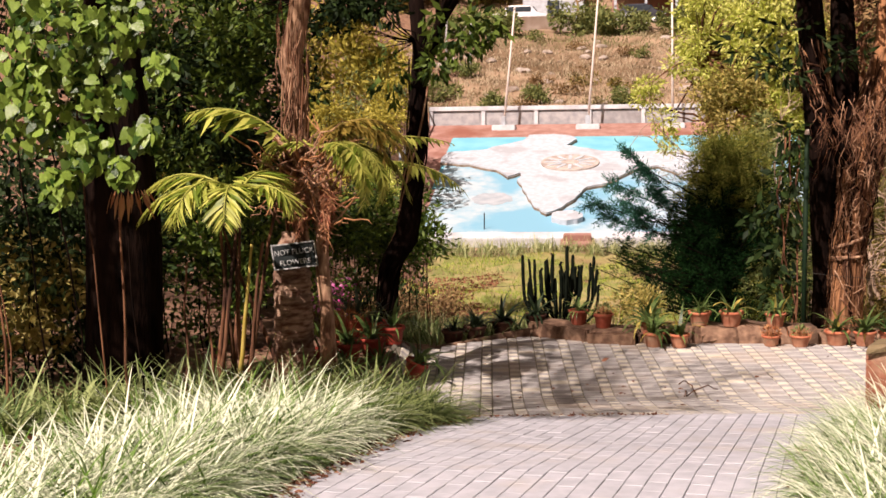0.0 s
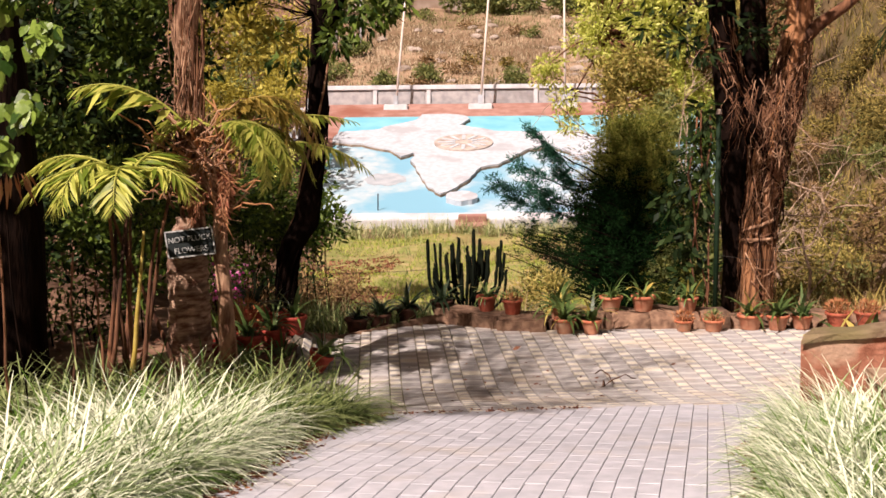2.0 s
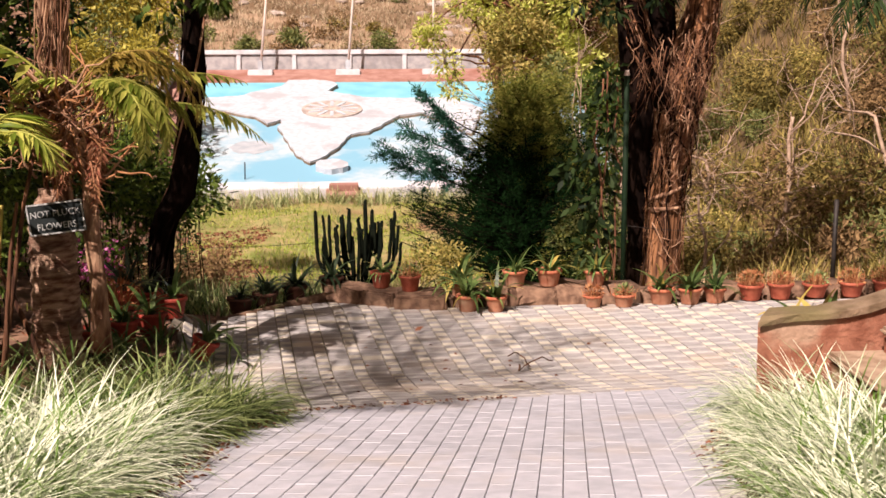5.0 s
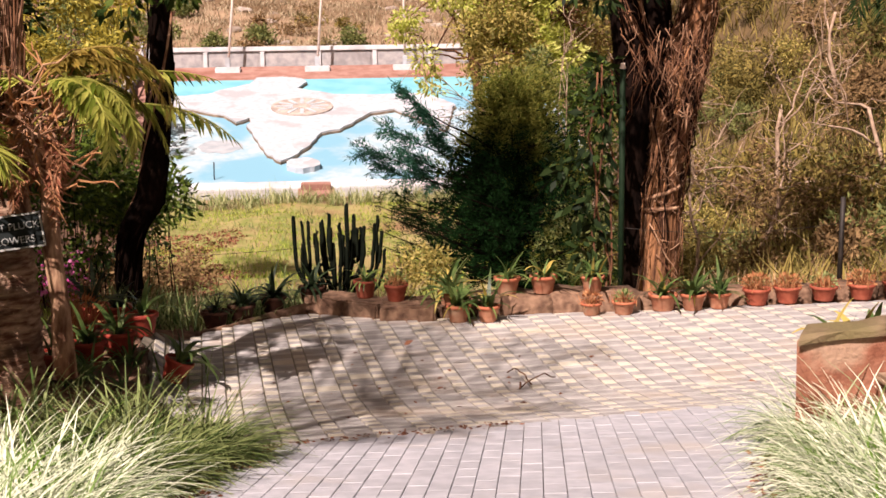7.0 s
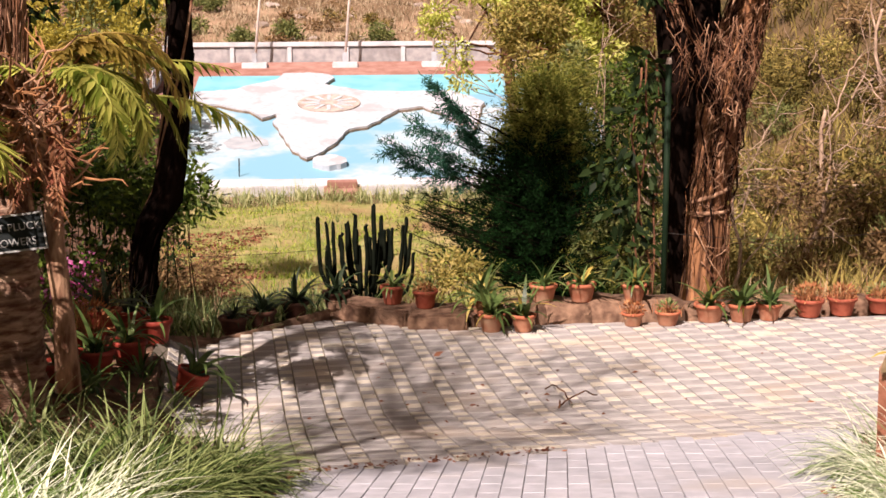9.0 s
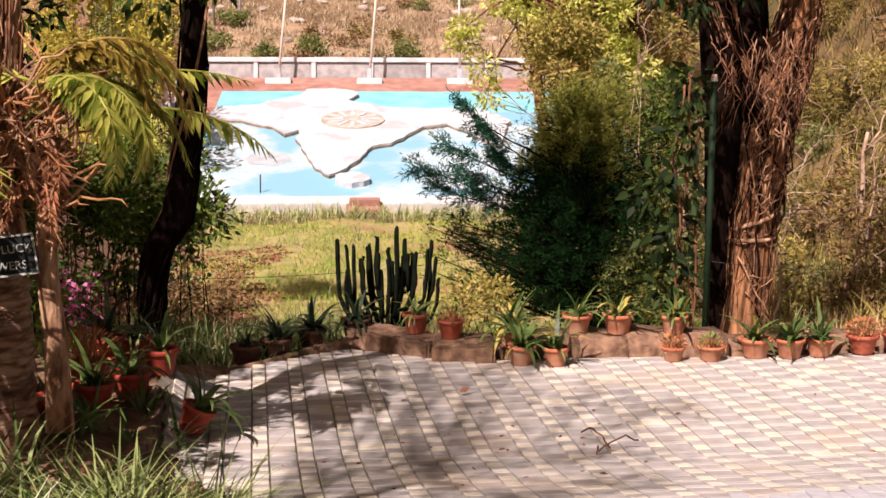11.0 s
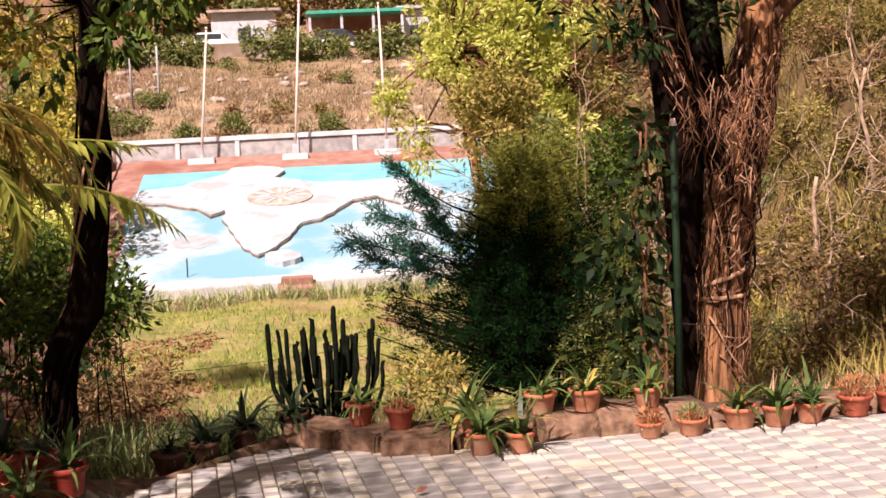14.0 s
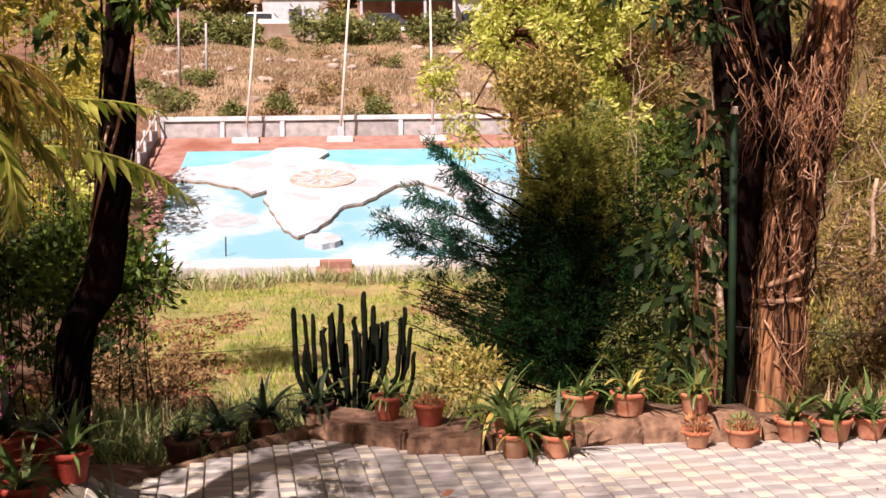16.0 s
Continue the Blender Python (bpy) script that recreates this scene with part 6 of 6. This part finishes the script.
def car(x, y, z, rz, paint, label):
    c = empty("car", x, y, z, rz, label, "car", "cars on the road")
    bm = bmesh.new()
    side = [(-2.0, 0.35), (-1.98, 0.8), (-1.2, 0.92), (-0.7, 1.42), (0.7, 1.45), (1.35, 0.98), (1.95, 0.85), (2.0, 0.35)]
    for w in (-0.8, 0.8):
        for a, b in side:
            bm.verts.new((a, w * (0.85 if b > 1.2 else 1), b))
    bm.verts.ensure_lookup_table()
    n = len(side)
    bm.faces.new(bm.verts[:n])
    bm.faces.new(bm.verts[n:][::-1])
    for i in range(n):
        j = (i + 1) % n
        bm.faces.new((bm.verts[i], bm.verts[i + n], bm.verts[j + n], bm.verts[j]))
    bmesh.ops.recalc_face_normals(bm, faces=bm.faces)
    bmesh.ops.bevel(bm, geom=list(bm.edges), offset=0.05, segments=2, affect="EDGES")
    part("body", bm, paint, c, flat=False)
    for w in (-0.78, 0.78):
        part("side_window", box_bm((-0.75, w - 0.03, 0.98), (0.95, w + 0.03, 1.34), 0.02), M["glass"], c)
        for a in (-1.25, 1.25):
            wheel = tube("wheel", [(a, w - 0.08, 0.32), (a, w + 0.08, 0.32)], [0.32, 0.32], M["rubber"], c, 18)
            tube("rim", [(a, w - 0.09, 0.32), (a, w + 0.09, 0.32)], [0.18, 0.18], M["carpaint"], wheel, 12)
    for a, lo, hi in ((1.12, 1.0, 1.4), (-1.02, 1.0, 1.38)):
        ws = part("windscreen", box_bm((-0.03, -0.62, -0.2), (0.03, 0.62, 0.2), 0.02), M["glass"], c)
        ws.matrix_basis = pose(a, 0, 1.2, 0, -42 if a > 0 else 38, 0)
    for w in (-0.6, 0.6):
        part("headlight", box_bm((1.93, w - 0.14, 0.66), (2.02, w + 0.14, 0.8), 0.02), M["white"], c)
    return c
car(-5.4, 91, 7.05, 180, M["carpaint"], "white parked car on the hillside road")
car(2.6, 93, 7.1, 0, M["cardark"], "dark parked car under a shelter")

def house(x, y, z, w, d, h, roof, label, doors=2):
    b = empty("house", x, y, z, 0, label, "house")
    part("wall", box_bm((-w / 2, 0, 0), (w / 2, d, h), 0.03), M["white"], b)
    part("roof", box_bm((-w / 2 - 0.4, -0.5, h), (w / 2 + 0.4, d + 0.4, h + 0.22), 0.04), roof, b)
    for k in range(doors):
        cx = -w / 2 + w * (k + 0.5) / doors
        win = part("window", box_bm((cx - 0.45, -0.06, 0.9), (cx + 0.45, 0.02, 2.1), 0.02), M["glass"], b)
        part("frame", box_bm((cx - 0.52, -0.08, 0.84), (cx + 0.52, -0.05, 0.92)), M["greywall"], win)
house(-3.4, 99, 7.2, 4.6, 5, 3.2, M["stone"], "low whitewashed building by the road", 1)
house(9.8, 98, 6.9, 4.0, 5, 3.2, M["white"], "white building behind the yellow-green tree", 2)
shelter = empty("shelter", 4.2, 97, 7.1, label="open roadside shelter with a green sheet roof", category="shelter")
part("roof", box_bm((-3.2, -1.5, 2.7), (3.6, 2, 2.95), 0.03), M["roofgreen"], shelter, "green sheet roof")
for x in (-3.0, -0.8, 1.4, 3.4):
    part("post", box_bm((x - 0.09, -1.3, -0.3), (x + 0.09, -1.1, 2.7)), M["white"], shelter)
part("back_wall", box_bm((-3.2, 1.7, -0.3), (3.6, 1.9, 2.7)), M["redfloor"], shelter, "dull red back wall")
road_wall = part("retaining_wall", box_bm((-10, 86.2, 5.2), (-1.6, 86.5, 7.5), 0.04), M["stone"])
tagged(road_wall, "rough stone retaining wall below the road", "wall")
for x, h in ((-8.2, 4.5), (-6.9, 3.2)):
    p = empty("utility_pole", x, 70, float(ground(x, 70)) - 0.2, label="thin grey utility pole on the hillside", category="pole")
    tube("pole", [(0, 0, 0), (0.05, 0, h)], [0.07, 0.05], M["greywall"], p, 8)
for k in range(16):
    x = -16 + 2.1 * k + g.normal() * 0.5
    y = 103 + 2 * (k % 3)
    bush(scatter((x, y, float(ground(x, y)) + 1.6), (1.7, 1.4, 1.9), 12, 0.9, g=g), 110, 0.45, 0.4, M[("brush", "brush_brown", "hillbush", "olive")[k % 4]], ("dusty scrub above the road", "brown scrub above the road", "green scrub above the road", "olive scrub above the road")[k % 4], "hillside_bush")
for k in range(24):
    x, y = g.uniform(-12, 12), g.uniform(60, 83)
    bush(scatter((x, y, float(ground(x, y)) + 0.2), (0.7, 0.6, 0.25), 5, 0.3, g=g), 70, 0.2, 0.3, M[("brush_brown", "brush", "straw", "hillbush")[k % 4]], ("low brown scrub on the hillside", "low olive scrub on the hillside", "low straw tuft on the hillside", "low green scrub on the hillside")[k % 4], "scrub")
for k in range(7):
    x = -14 + 5 * k + g.normal()
    leafy_tree("hill_tree", [(x, 112, 8), (x, 112, 12), (x + 0.4, 112, 15)], [0.3, 0.25, 0.15], scatter((x, 112, 15), (3.5, 3, 3.5), 14, 1.5, g=g), 150, 0.7, 0.45, M["hillbush"] if k % 2 else M["brush"], "tall tree on the ridge above the road", seed=700 + k)
for k, (x, y) in enumerate(((0.5, 94.5), (-0.5, 95), (-1.2, 88))):
    t = empty("bare_tree", 0, 0, 0, label="leafless brown tree beside the road", category="tree", group="bare trees by the road")
    branchy("branchwork", t, (x, y, float(ground(x, y)) - 0.2), (0.1, 0, 1), 2.4, 0.12, 4, M["brush_brown"], 710 + k, 0.8)

# small things on the paving
fl = empty("fallen_twig", 0.84, 12.4, 0.01, label="dry curled twig lying on the paving", category="twig")
for k, (a, b) in enumerate((((0, 0, 0), (0.32, 0.12, 0.05)), ((0.1, 0.03, 0.02), (-0.05, 0.3, 0.07)), ((0.0, 0, 0), (-0.02, -0.16, 0.04)))):
    tube("twig", curve_points(a, b, 7, 0.05, 0.008), [0.006] * 7, M["bark"], fl, 5)
lf = empty("fallen_leaf", 0.02, 13.9, 0.015, label="curled dark dead leaf on the paving", category="leaf")
V, F = leaves(np.array([[0, 0, 0.01], [0.02, 0.01, 0.02]]), unit(np.array([[1, 0.3, 0.3], [-0.5, 0.8, 0.4]])), 0.08, 0.5)
raw("leaf_blade", V, F, M["deadleaf"], lf)

# ---- pavers ----
def paver_mesh(lx, ly, t=0.05, bevel=0.003):
    a, b = lx / 2, ly / 2
    V = [(sx * a, sy * b, -t) for sx, sy in ((-1, -1), (1, -1), (1, 1), (-1, 1))] + [(sx * a, sy * b, -bevel) for sx, sy in ((-1, -1), (1, -1), (1, 1), (-1, 1))] + [(sx * (a - bevel), sy * (b - bevel), 0) for sx, sy in ((-1, -1), (1, -1), (1, 1), (-1, 1))]
    F = [(8, 9, 10, 11)] + [(k, (k + 1) % 4, (k + 1) % 4 + 4, k + 4) for k in range(4)] + [(k + 4, (k + 1) % 4 + 4, (k + 1) % 4 + 8, k + 8) for k in range(4)]
    return V, F

def pave(name, parent, spots, singles):
    """spots: (x, y, angle, kind); kind: lx, ly, material. The pieces in singles are objects of their own, the rest one mesh."""
    meshes, rest = {}, {}
    g = np.random.default_rng(9)
    for x, y, ang, kind in spots:
        lx, ly, key = kind
        e = 0.1
        gx0 = float(ground(x + e, y) - ground(x - e, y)) / (2 * e)
        gy0 = float(ground(x, y + e) - ground(x, y - e)) / (2 * e)
        z = float(ground(x, y)) + g.normal() * 0.001
        nrm = Vector((-gx0 + g.normal() * 0.0035, -gy0 + g.normal() * 0.0035, 1)).normalized()
        m = Matrix.Translation((x, y, z)) @ Vector((0, 0, 1)).rotation_difference(nrm).to_matrix().to_4x4() @ Matrix.Rotation(ang, 4, "Z")
        if singles(x, y):
            if kind not in meshes:
                v, f = paver_mesh(lx, ly)
                me = bpy.data.meshes.new(name)
                me.from_pydata(v, [], f)
                me.materials.append(M[key])
                meshes[kind] = me
            ob = new(name, meshes[kind])
            ob.parent = parent
            ob.matrix_basis = m
        else:
            v, f = paver_mesh(lx, ly)
            mm = np.array(m)
            rest.setdefault(key, []).append((np.asarray(v) @ mm[:3, :3].T + mm[:3, 3], f))
    for key, pieces in rest.items():
        v, f = join(pieces)
        tagged(raw(name + "_field", v, f, M[key], parent, flat=True), kind="stuff")

def bed_sheet(x0, x1, y0, y1, nx, ny, drop, inside):
    xs, ys = np.linspace(x0, x1, nx), np.linspace(y0, y1, ny)
    X, Y = np.meshgrid(xs, ys)
    V = np.stack([X, Y, ground(X, Y) - drop], -1).reshape(-1, 3)
    i = (np.arange(ny - 1)[:, None] * nx + np.arange(nx - 1)[None, :]).reshape(-1)
    F = np.stack([i, i + 1, i + 1 + nx, i + nx], 1)
    c = V[F].mean(1)
    return V, F[inside(c[:, 0], c[:, 1])]

def in_ramp(x, y):
    left = np.interp(y, [-10, 3, 6.16, 7.0, 8.2, 9.2, 10.1, 11], [-2.1, -2.0, -1.66, -1.55, -1.42, -1.36, -1.1, -1.05])
    right = np.interp(y, [-10, 4.5, 6.3, 7.9, 8.66, 9.2, 9.7, 11.3], [0.85, 0.9, 1.0, 1.3, 1.55, 1.75, 1.95, 2.6])
    return (x > left) & (x < right) & (y < 10.5 + 0.33 * x)
def in_plaza(x, y):
    return (y >= 10.5 + 0.33 * x) & (y < np.interp(x, EDGE_X, EDGE_Y) - 0.02) & (x > np.interp(y, [10, 12.5, 13.2, 14, 16], [-1.1, -2.0, -2.2, -2.2, -2.2])) & (x < 7.5)

ramp_floor = raw("ramp_pavement", *bed_sheet(-3.4, 2.6, -8, 11.6, 49, 157, 0.022, lambda x, y: in_ramp(x, y - 0.1)), M["joint"])
tagged(ramp_floor, "sloping ramp of small grey concrete pavers", "pavement", kind="structure")
plaza_floor = raw("plaza_pavement", *bed_sheet(-2.6, 7.6, 9.9, 16.2, 90, 70, 0.018, lambda x, y: in_plaza(x, y - 0.08)), M["joint"])
tagged(plaza_floor, "plaza of grey slabs and small cream pavers", "pavement", kind="structure")
spots, ang = [], -math.atan2(0.61, 3.51)
ca, sa = math.cos(ang), math.sin(ang)
for i in range(-40, 40):
    for j in range(-80, 70):
        u, v = i * 0.113, j * 0.228 + (0.114 if i % 2 else 0.0)
        x, y = 0.3 + u * ca - v * sa, 8.0 + u * sa + v * ca
        if -6 < y < 11.5 and in_ramp(x, y):
            spots.append((x, y, ang, (0.1092, 0.2258, "ramp_paver")))
pave("ramp_paver", ramp_floor, spots, lambda x, y: 8.0 < y < 10.3 and -1.0 < x < 1.6)
spots, ang = [], math.atan2(0.085, 1.0)
ca, sa = math.cos(ang), math.sin(ang)
g = np.random.default_rng(12)
for i in range(-14, 30):
    for j in range(-30, 34):
        v = j * 0.203 + (0.1 if (i % 2) else 0)
        slab = "paver_cream" if g.uniform() < 0.05 else "paver_grey"
        for u, w, kind in ((i * 0.3, -0.03, (0.174, 0.131, slab)), (i * 0.3, 0.07, (0.174, 0.053, "paver_pale")), (i * 0.3 + 0.15, -0.048, (0.1, 0.091, "paver_cream")), (i * 0.3 + 0.15, 0.052, (0.1, 0.091, "paver_grey"))):
            x, y = 0.5 + u * ca - (v + w) * sa, 13 + u * sa + (v + w) * ca
            if in_plaza(x, y):
                spots.append((x, y, ang, kind))
pave("plaza_paver", plaza_floor, spots, lambda x, y: 10.9 < y < 12.1 and -1.0 < x < 2.4)
